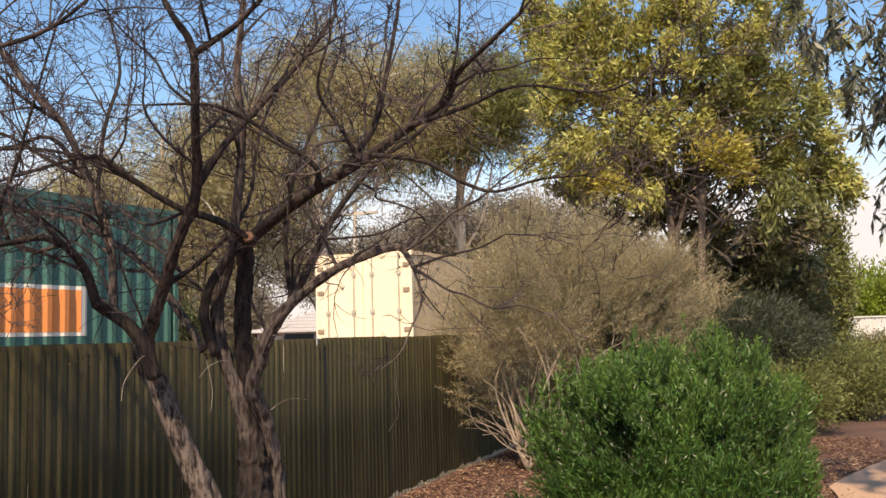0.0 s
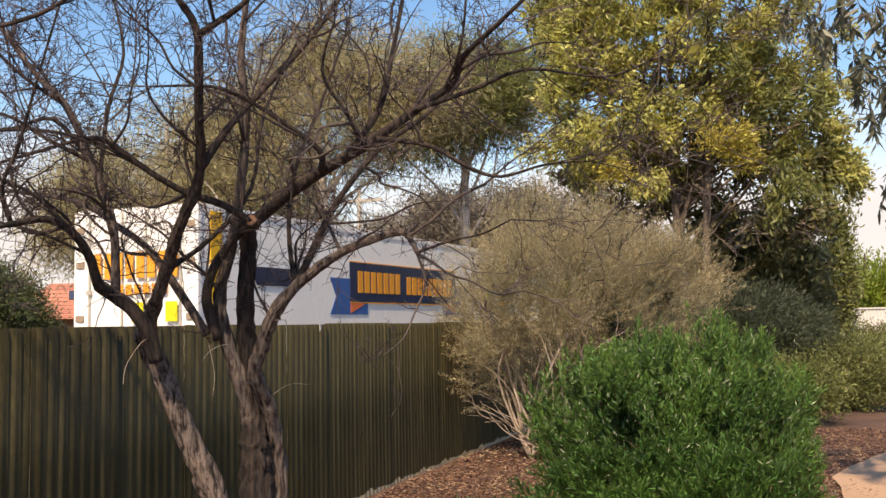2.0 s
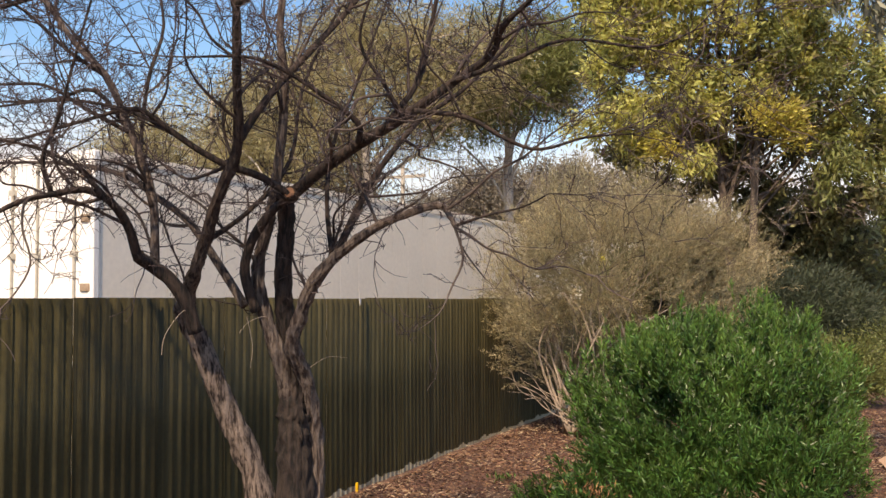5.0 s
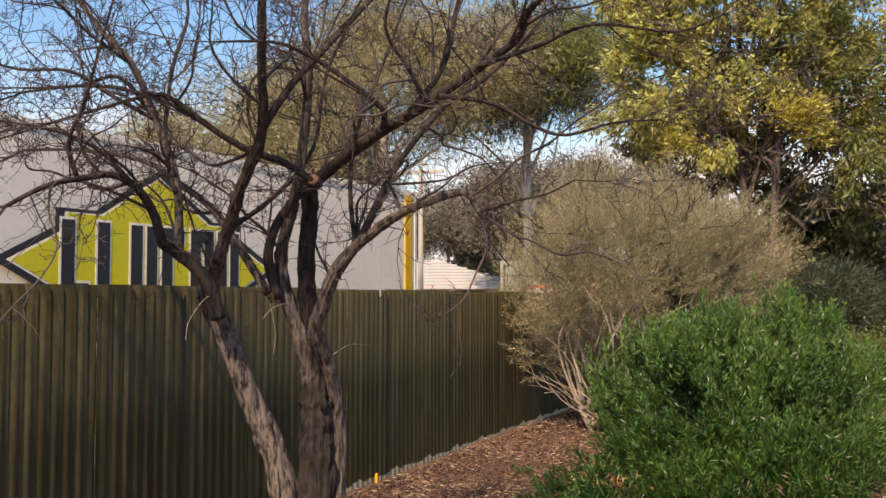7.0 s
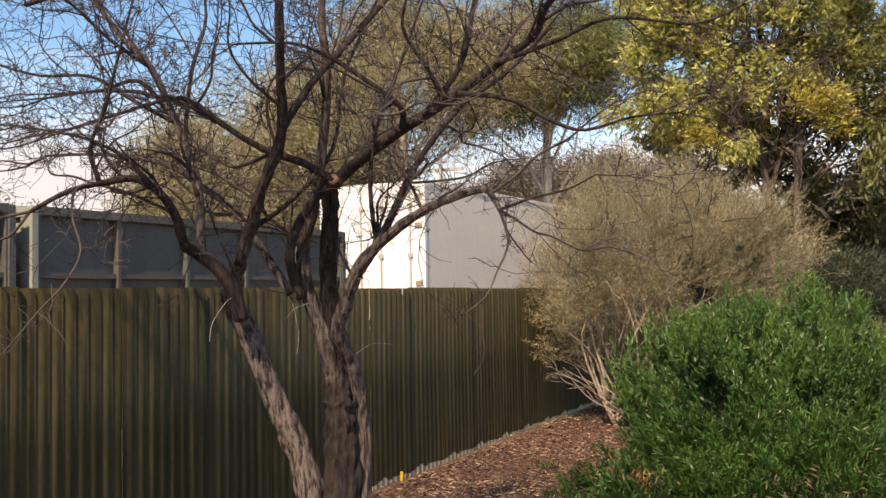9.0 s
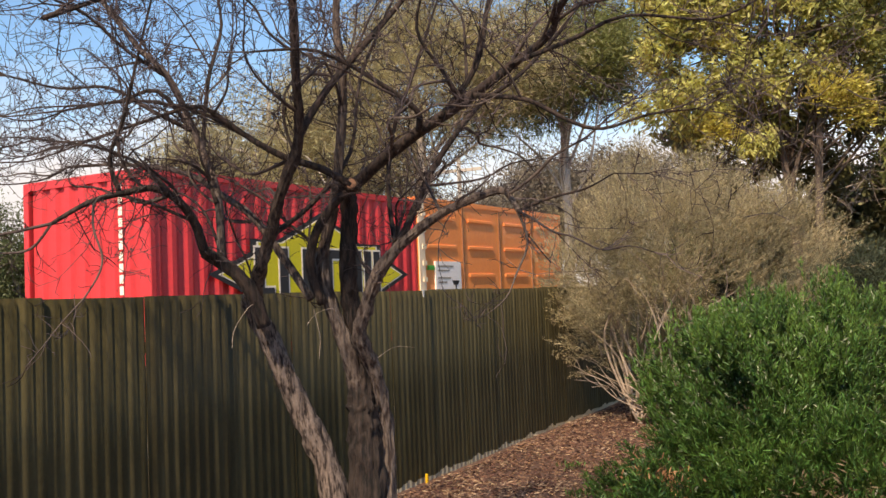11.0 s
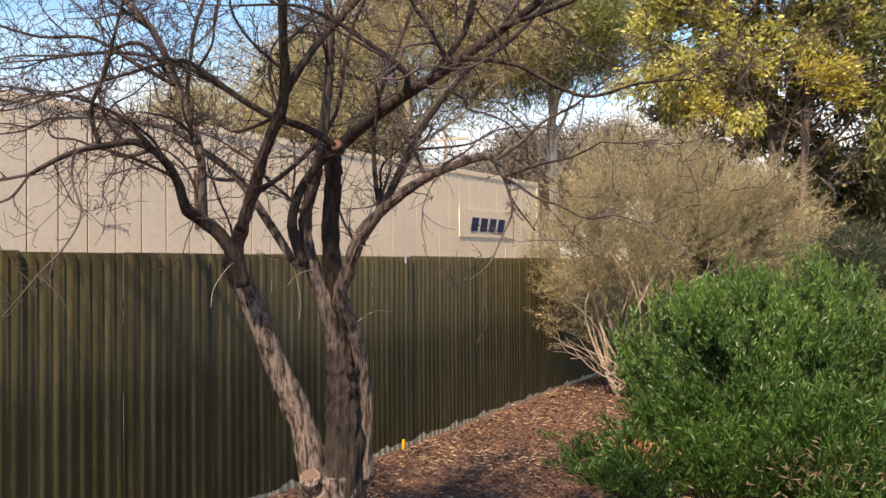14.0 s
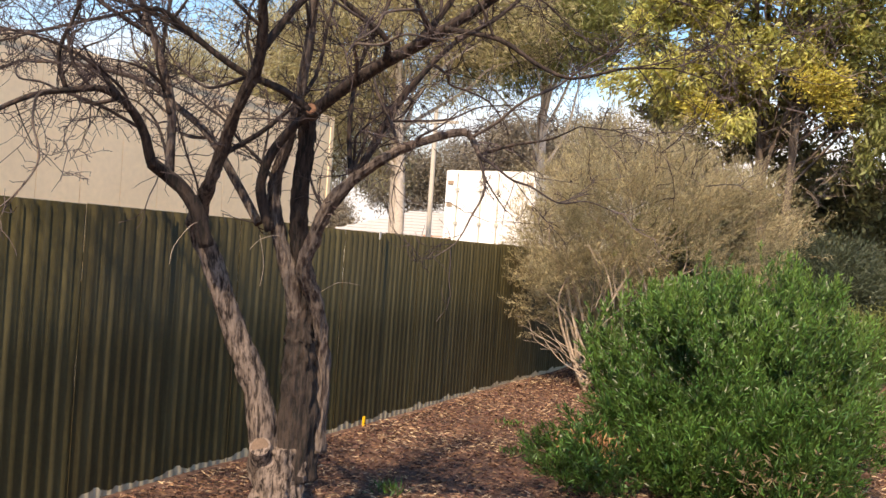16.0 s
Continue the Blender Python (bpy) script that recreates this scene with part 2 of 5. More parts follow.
P_BEIGE = paint("beige_paint", (0.88, 0.65, 0.38), 0.08)
P_CREAM = paint("cream_paint", (0.88, 0.71, 0.50), 0.10)
P_SAND = paint("sand_paint", (0.88, 0.69, 0.45), 0.08)
P_WHITE = paint("white_paint", (0.86, 0.84, 0.80), 0.06)
P_OFFWHITE = paint("offwhite_paint", (0.88, 0.79, 0.66), 0.07)
P_RED = paint("red_paint", (0.60, 0.040, 0.045), 0.15)
P_ORANGE = paint("orange_paint", (1.0, 0.31, 0.09), 0.12)
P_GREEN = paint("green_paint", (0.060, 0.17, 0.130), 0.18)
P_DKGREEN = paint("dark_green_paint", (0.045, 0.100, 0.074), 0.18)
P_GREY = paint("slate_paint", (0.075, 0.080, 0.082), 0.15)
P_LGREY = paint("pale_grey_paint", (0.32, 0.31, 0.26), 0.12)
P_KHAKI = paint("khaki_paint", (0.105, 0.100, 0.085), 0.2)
# same khaki made brighter: the sun on the end is in its colour
P_KHAKI_LIT = paint("khaki_lit_paint", (0.31, 0.31, 0.24), 0.12)
P_YELLOW = paint("sign_yellow", (0.68, 0.60, 0.02), 0.08)
P_AMBER = paint("amber_paint", (0.80, 0.45, 0.02), 0.08)
P_BLACK = paint("sign_black", (0.018, 0.018, 0.020), 0.2)
P_NAVY = paint("sign_navy", (0.014, 0.022, 0.060), 0.15)
P_LETTER = paint("sign_orange", (0.80, 0.33, 0.03), 0.1)
P_BLUE = paint("sign_blue", (0.03, 0.11, 0.33), 0.1)
P_FOLD = paint("sign_fold", (0.70, 0.17, 0.06), 0.1)
P_SIGNRED = paint("warm_red_paint", (0.66, 0.075, 0.050), 0.12)
P_LEAF = paint("sign_green", (0.05, 0.36, 0.06), 0.1)
P_PINK = paint("sign_red", (0.72, 0.06, 0.10), 0.1)
RUST = mat("rust", (0.25, 0.11, 0.05), 0.9, 0, 0.5, 8, 50, 0.4)
HINGE = mat("hinge_steel", (0.30, 0.22, 0.15), 0.8, 0, 0.4, 8, 50, 0.3)
DARKSTEEL = mat("dark_steel", (0.045, 0.043, 0.040), 0.6, 0.3, 0.3, 5, 40, 0.2)
GALV = mat("galvanised_rod", (0.50, 0.46, 0.38), 0.5, 0.3, 0.2, 8, 40, 0.1)
BRAKE = paint("brake_wheel_paint", (0.72, 0.55, 0.30), 0.1)


# ---- mesh helpers ----
def part(name, bm, material, parent=None, label="", smooth=False):
    me = bpy.data.meshes.new(name)
    bm.to_mesh(me)
    bm.free()
    me.materials.append(material)
    if smooth:
        me.polygons.foreach_set("use_smooth", [True] * len(me.polygons))
    ob = new(name, me)
    if parent:
        ob.parent = parent
    if label:
        ob["label"] = label
    return ob


def pydata(name, v, f, material, parent=None, label="", smooth=False):
    me = bpy.data.meshes.new(name)
    me.from_pydata(v, [], f)
    me.materials.append(material)
    if smooth:
        me.polygons.foreach_set("use_smooth", [True] * len(me.polygons))
    ob = new(name, me)
    if parent:
        ob.parent = parent
    if label:
        ob["label"] = label
    return ob


def box(bm, x0, x1, y0, y1, z0, z1, bevel=0.0):
    vs = bmesh.ops.create_cube(bm, size=1)["verts"]
    for v in vs:
        v.co = ((x0 + x1) / 2 + v.co.x * (x1 - x0), (y0 + y1) / 2 + v.co.y * (y1 - y0), (z0 + z1) / 2 + v.co.z * (z1 - z0))
    if bevel:
        es = list({e for v in vs for e in v.link_edges})
        bmesh.ops.bevel(bm, geom=es, offset=bevel, segments=1, affect="EDGES")
    return bm


def boxed(*a, bevel=0.0):
    return box(bmesh.new(), *a, bevel=bevel)


def rod(bm, a, b, r, r2=None, n=8):
    a, b = Vector(a), Vector(b)
    d = b - a
    m = Matrix.Translation((a + b) / 2) @ d.to_track_quat("Z", "Y").to_matrix().to_4x4()
    bmesh.ops.create_cone(bm, cap_ends=True, segments=n, radius1=r, radius2=r if r2 is None else r2, depth=d.length, matrix=m)
    return bm


def plate(bm, pts, y0, y1):
    """A flat outline in x and z, from y0 back to y1."""
    a = [bm.verts.new((x, y0, z)) for x, z in pts]
    b = [bm.verts.new((x, y1, z)) for x, z in pts]
    bm.faces.new(a)
    bm.faces.new(b[::-1])
    for i in range(len(pts)):
        bm.faces.new((a[i - 1], b[i - 1], b[i], a[i]))
    bmesh.ops.recalc_face_normals(bm, faces=bm.faces)
    return bm


def tube(pts, sides=8, rough=0.0, seed=0, furrow=0.0):
    """Vertices and faces of a tapering tube along (x, y, z, radius), smoothed and knobbly."""
    p = np.array(pts, float)
    n = len(p)
    steps = max(3, (n - 1) * (10 if furrow else 4))
    out = []
    for k in range(steps + 1):
        s = k / steps * (n - 1)
        i = min(int(s), n - 2)
        u = s - i
        a, b, c, d = p[max(i - 1, 0)], p[i], p[i + 1], p[min(i + 2, n - 1)]
        q = 0.5 * (2 * b + (c - a) * u + (2 * a - 5 * b + 4 * c - d) * u * u + (3 * b - a - 3 * c + d) * u ** 3)
        q[3] = b[3] + (c[3] - b[3]) * u
        out.append(q)
    v, f = [], []
    for k, q in enumerate(out):
        t = Vector(out[min(k + 1, steps)][:3] - out[max(k - 1, 0)][:3]).normalized()
        x = t.orthogonal().normalized() if k == 0 else (x - t * x.dot(t)).normalized()
        y = t.cross(x)
        for j in range(sides):
            a = 2 * math.pi * j / sides
            r = q[3]
            if rough:
                r *= 1 + rough * noise.noise(Vector((math.cos(a) * 2 + seed, math.sin(a) * 2, k * 0.35))) + rough * 0.6 * noise.noise(Vector((math.cos(a) * 5, math.sin(a) * 5 + seed, k * 0.9)))
            if furrow:
                n1 = noise.noise(Vector((math.cos(a) * 4.5 + seed, math.sin(a) * 4.5, k * 0.22)))
                r *= 1 - furrow * max(0.0, 0.35 - abs(n1)) * 1.6 + furrow * 0.4 * n1
            v.append(Vector(q[:3]) + (x * math.cos(a) + y * math.sin(a)) * r)
        if k:
            o = (k - 1) * sides
            for j in range(sides):
                f.append((o + j, o + (j + 1) % sides, o + sides + (j + 1) % sides, o + sides + j))
    f.append(tuple(range(sides))[::-1])
    f.append(tuple(range(steps * sides, (steps + 1) * sides)))
    return v, f


RNG = np.random.default_rng(7)


def unit(a):
    return a / np.maximum(np.linalg.norm(a, axis=1, keepdims=True), 1e-6)


def leaf_mesh(name, c, d, length, width, material, parent, fold=0.25, label=""):
    """Many small folded leaves at c, pointing along d."""
    n = len(c)
    d = unit(d)
    side = unit(np.cross(d, unit(RNG.normal(size=(n, 3)))))
    up = np.cross(side, d)
    ln = length * RNG.uniform(0.6, 1.25, (n, 1))
    wd = width * RNG.uniform(0.7, 1.2, (n, 1))
    mid = c + d * ln * 0.45 + up * wd * fold
    v = np.stack([c, mid + side * wd * 0.5, c + d * ln, mid - side * wd * 0.5], 1).reshape(-1, 3)
    me = bpy.data.meshes.new(name)
    me.vertices.add(4 * n)
    me.vertices.foreach_set("co", v.ravel())
    me.loops.add(4 * n)
    me.loops.foreach_set("vertex_index", np.arange(4 * n))
    me.polygons.add(n)
    me.polygons.foreach_set("loop_start", np.arange(n) * 4)
    me.polygons.foreach_set("loop_total", np.full(n, 4))
    me.update()
    me.materials.append(material)
    ob = new(name, me)
    ob.parent = parent
    if label:
        ob["label"] = label
    return ob


def clumps(blobs, count, spread, per, shell=0.45, ragged=0.0):
    """Leaf places gathered in clumps inside ellipsoids (x, y, z, rx, ry, rz); also the clump centres."""
    w = np.array([b[3] * b[4] + b[4] * b[5] + b[3] * b[5] for b in blobs])
    pick = RNG.choice(len(blobs), count, p=w / w.sum())
    b = np.array(blobs)[pick]
    dirs = unit(RNG.normal(size=(count, 3)))
    rad = RNG.uniform(0, 1, (count, 1)) ** shell
    if ragged:
        rad = rad * (1 + ragged * RNG.normal(size=(count, 1)))
    cen = b[:, :3] + dirs * rad * b[:, 3:]
    cen = cen[cen[:, 2] > 0.02]
    k = RNG.integers(0, len(cen), len(cen) * per)
    pts = cen[k] + RNG.normal(size=(len(k), 3)) * spread
    mid = np.mean([q[:3] for q in blobs], axis=0)
    out = unit(pts - mid)
    keep = pts[:, 2] > 0.01
    return pts[keep], out[keep], cen


def plant(name, label, base, category="tree", group=""):
    e = new(name)
    e.location = base
    return tagged(e, label, category, group)


def stems(parent, base, ends, r0, r1, material, name="branch", seed=0, sag=0.0, label="", bend=0.08):
    """Tapering stems from about the base to each end, all in the plant's space."""
    rr = random.Random(seed)
    for i, e in enumerate(ends):
        a = Vector(base) + Vector((rr.uniform(-1, 1), rr.uniform(-1, 1), 0)) * r0 * 1.2
        e = Vector(e)
        m1 = a.lerp(e, 0.35) + Vector((rr.uniform(-1, 1), rr.uniform(-1, 1), rr.uniform(0, 1))) * (e - a).length * bend + Vector((0, 0, sag))
        m2 = a.lerp(e, 0.7) + Vector((rr.uniform(-1, 1), rr.uniform(-1, 1), rr.uniform(0, 1))) * (e - a).length * bend * 0.9 + Vector((0, 0, sag))
        rows = [(*p, r0 + (r1 - r0) * k) for p, k in ((a, 0), (m1, 0.35), (m2, 0.7), (e, 1))]
        v, f = tube(rows, 6, 0.15, i + seed)
        pydata(name, v, f, material, parent, label, True)


# ---- ground, track ----
def ground():
    v, f = [], []
    xs = sorted({-900, -300, -100, -40, -20, *[-10 + 0.75 * i for i in range(54)], 40, 60, 100, 300, 900})
    ys = sorted({-900, -300, -100, -40, -20, -10, *[-6 + 0.6 * i for i in range(27)], 14, 20, 40, 100, 300, 900})
    for y in ys:
        for x in xs:
            h = 0.035 * noise.noise(Vector((x * 0.5, y * 0.5, 3))) if -8 < y < 12 and -10 < x < 45 else 0.0
            v.append((x, y, h - 0.02))
    w = len(xs)
    for j in range(len(ys) - 1):
        for i in range(w - 1):
            f.append((j * w + i, j * w + i + 1, (j + 1) * w + i + 1, (j + 1) * w + i))
    g = pydata("ground", v, f, MULCH, smooth=True)
    tagged(g, "brown bark-mulched garden ground, uneven and dry", "ground", kind="structure")


ground()


def sandy_path():
    pts = []
    for i in range(34):
        x = 5 + i * 0.35
        y = 0.10 - 0.16 * max(0.0, x - 11.2) ** 1.4 + 0.05 * math.sin(i * 0.7) + 0.10 * noise.noise(Vector((i * 0.6, 0, 0)))
        pts.append((x, y))
    v, f = [], []
    for i, (x, y) in enumerate(pts):
        v += [(x, y, 0.028), (x, y - 2.4, 0.028)]
        if i:
            f.append((2 * i - 2, 2 * i - 1, 2 * i + 1, 2 * i))
    tagged(pydata("path", v, f, SAND), "sandy ochre garden path beside the shrubs", "path", kind="structure")


sandy_path()


def mulch_chips():
    n = 80000
    x = RNG.uniform(2.2, 17, n)
    y = 4.62 - (RNG.uniform(0, 1, n) ** 1.2) * 5.4
    a = RNG.uniform(0, math.tau, n)
    d = np.stack([np.cos(a), np.sin(a), RNG.uniform(-0.25, 0.35, n)], 1)
    z = np.array([0.035 * noise.noise(Vector((p * 0.5, q * 0.5, 3))) for p, q in zip(x, y)]) - 0.012 + RNG.uniform(0, 0.02, n)
    ob = leaf_mesh("mulch", np.stack([x, y, z], 1), d, 0.050, 0.0125, CHIP, None, 0.3)
    tagged(ob, "loose red-brown bark chips on the ground", "mulch", kind="stuff")
    # straw-coloured dead leaves and splinters, thicker in some places
    n = 30000
    x, y = RNG.uniform(2.2, 16, n), 4.66 - RNG.uniform(0, 1, n) * 5.0
    keep = np.array([noise.noise(Vector((p * 0.9, q * 0.9, 8))) for p, q in zip(x, y)]) + RNG.normal(size=n) * 0.35 > 0.12
    x, y = x[keep], y[keep]
    n = len(x)
    a = RNG.uniform(0, math.tau, n)
    z = np.array([0.035 * noise.noise(Vector((p * 0.5, q * 0.5, 3))) for p, q in zip(x, y)]) - 0.004 + RNG.uniform(0, 0.02, n)
    d = np.stack([np.cos(a), np.sin(a), RNG.uniform(-0.2, 0.4, n)], 1)
    ob = leaf_mesh("leaf_litter", np.stack([x, y, z], 1), d, 0.062, 0.010, LITTER, None, 0.4)
    tagged(ob, "straw-coloured dead leaves and splinters lying on the bark chips", "leaf litter", kind="stuff")


mulch_chips()

# train's side plane: a point on it and its heading
TX, TY, TA = 9.45, 8.97, radians(-4.7)
TU, TN = Vector((math.cos(TA), math.sin(TA), 0)), Vector((-math.sin(TA), math.cos(TA), 0))
TRAIN = Matrix(((TU.x, TN.x, 0, TX), (TU.y, TN.y, 0, TY), (0, 0, 1, 0), (0, 0, 0, 1)))
SPEED = 15.4
DECK = 1.02


def track():
    e = new("railway_track")
    e.matrix_world = TRAIN
    tagged(e, "ballasted railway track with steel rails behind the fence", "railway track", kind="structure")
    bm = bmesh.new()
    v = [(-260, -1.2, -0.02), (280, -1.2, -0.02), (280, 0.0, 0.12), (-260, 0.0, 0.12), (280, 2.5, 0.12), (-260, 2.5, 0.12), (280, 3.7, -0.02), (-260, 3.7, -0.02)]
    vs = [bm.verts.new(p) for p in v]
    for q in ((0, 1, 2, 3), (3, 2, 4, 5), (5, 4, 6, 7)):
        bm.faces.new([vs[i] for i in q])
    part("ballast_bed", bm, BALLAST, e)
    for y in (0.5, 1.94):
        bm = boxed(-260, 280, y - 0.035, y + 0.035, 0.14, 0.30)
        box(bm, -260, 280, y - 0.07, y + 0.07, 0.125, 0.15)
        part("rail", bm, STEEL, e)
    bm = bmesh.new()
    for i in range(300):
        box(bm, -60 + i * 0.65, -60 + i * 0.65 + 0.24, 0.05, 2.39, 0.08, 0.145)
    tagged(part("sleepers", bm, SLEEPER, e), kind="stuff")


track()


# ---- corrugated fence ----
FY, FH, PITCH, AMP = 4.74, 1.8, 0.098, 0.0048


def fence():
    e = new("corrugated_fence")
    tagged(e, "olive green corrugated sheet fence with a limed bottom edge", "fence", kind="structure")
    rr = random.Random(3)
    waves = 8
    w = waves * PITCH

    def sheet(top):
        v, f = [], []
        n = waves * 10
        for side in (0, 1):
            for z in (-0.04, FH * 0.5, top):
                for i in range(n + 1):
                    x = w * i / n
                    v.append((x, AMP * math.sin(math.tau * x / PITCH) + side * 0.006, z))
        r = n + 1
        for side in (0, 1):
            for k in range(2):
                for i in range(n):
                    o = side * 3 * r + k * r + i
                    q = (o, o + 1, o + r + 1, o + r)
                    f.append(q if side == 0 else q[::-1])
        for i in range(n):
            f.append((2 * r + i, 2 * r + i + 1, 5 * r + i + 1, 5 * r + i))
        for i, k in ((0, 1), (n, -1)):
            f.append((i, i + 2 * r, i + 5 * r, i + 3 * r)[::k])
        me = bpy.data.meshes.new("sheet")
        me.from_pydata(v, [], f)
        me.materials.append(FENCE)
        me.polygons.foreach_set("use_smooth", [True] * (4 * n) + [False] * (n + 2))
        return me

    kinds = [sheet(FH), sheet(FH + 0.004), sheet(FH - 0.004)]
    for i in range(-15, 54):
        o = new("sheet", rr.choice(kinds))
        o.parent = e
        o.location = (i * w, FY + (0.003 if i % 2 else -0.003), 0)
        o.rotation_euler = (radians(rr.uniform(-0.08, 0.08)), 0, 0)
    for x in range(-11, 42, 3):
        part("post", boxed(x - 0.03, x + 0.03, FY + 0.035, FY + 0.095, -0.2, 1.72), DARKSTEEL, e)
    for z in (0.35, 1.45):
        part("rail", boxed(-11.7, 41.9, FY + 0.028, FY + 0.034, z, z + 0.06), DARKSTEEL, e)
    bm = bmesh.new()
    plate(bm, [(8.44, 1.80), (8.475, 1.80), (8.47, 1.745), (8.45, 1.73)], FY - 0.026, FY - 0.021)
    part("torn_flap", bm, WHITEMETAL, e, "bent white torn flap at the top edge")
    bm = boxed(8.30, 8.33, FY - 0.07, FY - 0.045, -0.02, 0.075, bevel=0.006)
    tagged(part("peg", bm, P_AMBER), "small yellow plastic peg at the fence foot", "peg")


fence()


# ---- bare tree in front of the fence ----
plum = plant("bare_tree", "leafless multi-stemmed tree with dark fissured bark and dense twigs", (0, 0, 0))
TIPS = []


def limb(rows, pale=False, name="limb"):
    r = rows[0][3]
    v, f = tube(rows, 40 if r > 0.045 else 10 if r > 0.03 else 7, 0.22 if r > 0.05 else 0.16, len(TIPS), 0.32 if r > 0.045 else 0.0)
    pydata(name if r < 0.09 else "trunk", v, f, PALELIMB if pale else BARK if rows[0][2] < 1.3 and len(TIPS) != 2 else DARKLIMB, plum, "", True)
    TIPS.append(rows)


limb([(5.03, 3.45, -0.07, 0.192), (5.02, 3.47, 0.22, 0.164), (5.02, 3.48, 0.48, 0.137)])
limb([(5.00, 3.52, 0.28, 0.085), (4.91, 3.59, 0.80, 0.077), (4.81, 3.70, 1.13, 0.069), (4.70, 3.77, 1.46, 0.060), (4.60, 3.84, 1.72, 0.056), (4.45, 3.66, 1.94, 0.036), (4.42, 3.58, 2.09, 0.034), (4.34, 3.44, 2.31, 0.031), (4.28, 3.28, 2.56, 0.028), (4.13, 3.18, 2.85, 0.023), (4.02, 3.12, 3.22, 0.020), (3.94, 3.17, 3.37, 0.016), (3.85, 3.22, 3.52, 0.012)])
limb([(5.08, 3.40, 0.29, 0.121), (5.06, 3.40, 0.78, 0.108), (5.03, 3.39, 1.05, 0.098), (5.01, 3.38, 1.20, 0.078), (4.99, 3.38, 1.43, 0.062), (4.94, 3.39, 1.65, 0.055), (4.89, 3.38, 1.87, 0.050), (4.84, 3.33, 2.18, 0.048), (4.81, 3.31, 2.39, 0.044)])
limb([(4.52, 3.71, 1.60, 0.043), (4.46, 3.73, 1.76, 0.040), (4.39, 3.77, 1.88, 0.038), (4.32, 3.83, 1.95, 0.036), (4.25, 3.89, 2.02, 0.033)])
limb([(4.27, 3.84, 1.98, 0.031), (4.17, 3.82, 2.01, 0.028), (4.06, 3.79, 2.16, 0.024), (3.94, 3.80, 2.27, 0.021), (3.81, 3.84, 2.32, 0.018), (3.68, 3.92, 2.29, 0.016), (3.54, 4.00, 2.24, 0.013), (3.41, 4.10, 2.14, 0.010)])
limb([(4.02, 3.11, 3.21, 0.020), (4.00, 2.97, 3.26, 0.017), (3.98, 2.83, 3.32, 0.014), (3.96, 2.66, 3.44, 0.011)])
limb([(4.66, 3.17, 2.36, 0.036), (4.58, 2.94, 2.47, 0.032), (4.51, 2.70, 2.57, 0.028), (4.46, 2.42, 2.68, 0.025), (4.40, 2.14, 2.81, 0.021), (4.33, 1.91, 2.91, 0.018), (4.21, 1.81, 3.00, 0.015), (4.11, 1.64, 3.08, 0.011), (4.02, 1.45, 3.18, 0.009)])
limb([(5.02, 3.41, 1.10, 0.046), (4.93, 3.40, 1.36, 0.050), (4.89, 3.44, 1.54, 0.045), (4.85, 3.50, 1.77, 0.041), (4.83, 3.51, 1.97, 0.037), (4.83, 3.46, 2.16, 0.034), (4.84, 3.40, 2.41, 0.030), (4.82, 3.33, 2.93, 0.026), (4.79, 3.34, 3.32, 0.022), (4.78, 3.30, 3.64, 0.018), (4.77, 3.27, 3.83, 0.015)], True)
limb([(4.80, 3.50, 1.71, 0.031), (4.73, 3.53, 1.93, 0.029), (4.70, 3.46, 2.12, 0.026), (4.70, 3.33, 2.27, 0.024), (4.70, 3.20, 2.35, 0.022)])
limb([(5.15, 3.32, 0.45, 0.060), (5.13, 3.31, 0.95, 0.052), (5.00, 3.29, 1.30, 0.048), (4.84, 3.29, 1.51, 0.045), (4.79, 3.21, 1.68, 0.039), (4.75, 3.11, 1.85, 0.035), (4.73, 2.97, 1.99, 0.031), (4.72, 2.79, 2.11, 0.027), (4.71, 2.61, 2.19, 0.023), (4.74, 2.36, 2.26, 0.019), (4.71, 2.27, 2.19, 0.015), (4.66, 2.23, 2.14, 0.012)], True)
limb([(4.66, 2.23, 2.14, 0.009), (4.65, 2.05, 2.19, 0.007), (4.65, 1.87, 2.22, 0.005), (4.63, 1.72, 2.28, 0.003)])
limb([(4.66, 2.23, 2.14, 0.007), (4.68, 2.19, 2.02, 0.005), (4.73, 2.09, 1.87, 0.003)])
limb([(4.90, 3.21, 1.82, 0.027), (4.98, 3.10, 2.02, 0.025), (5.05, 3.03, 2.21, 0.023), (5.12, 2.94, 2.44, 0.020), (5.20, 2.83, 2.64, 0.018), (5.29, 2.68, 2.84, 0.015), (5.41, 2.47, 3.01, 0.013), (5.54, 2.22, 3.29, 0.010)])
limb([(4.82, 3.59, 1.74, 0.029), (4.80, 3.77, 2.00, 0.026), (4.78, 3.96, 2.24, 0.023), (4.75, 4.18, 2.40, 0.019), (4.72, 4.41, 2.54, 0.016), (4.63, 4.83, 2.62, 0.012), (4.55, 5.21, 2.63, 0.009)], True)
limb([(4.61, 3.15, 2.33, 0.023), (4.49, 3.27, 2.43, 0.021), (4.35, 3.41, 2.49, 0.018), (4.22, 3.54, 2.59, 0.016), (4.08, 3.67, 2.72, 0.014), (3.98, 3.73, 2.74, 0.011), (3.83, 3.93, 2.66, 0.009), (3.68, 4.14, 2.57, 0.007)])
limb([(4.46, 2.67, 2.57, 0.019), (4.38, 2.64, 2.66, 0.016), (4.23, 2.77, 2.79, 0.013), (4.09, 2.90, 2.89, 0.011), (3.96, 3.01, 2.93, 0.008), (3.79, 3.21, 2.91, 0.005)])
limb([(4.45, 2.54, 2.62, 0.017), (4.56, 2.39, 2.87, 0.015), (4.62, 2.34, 3.15, 0.013), (4.68, 2.30, 3.46, 0.010), (4.73, 2.29, 3.66, 0.008)])
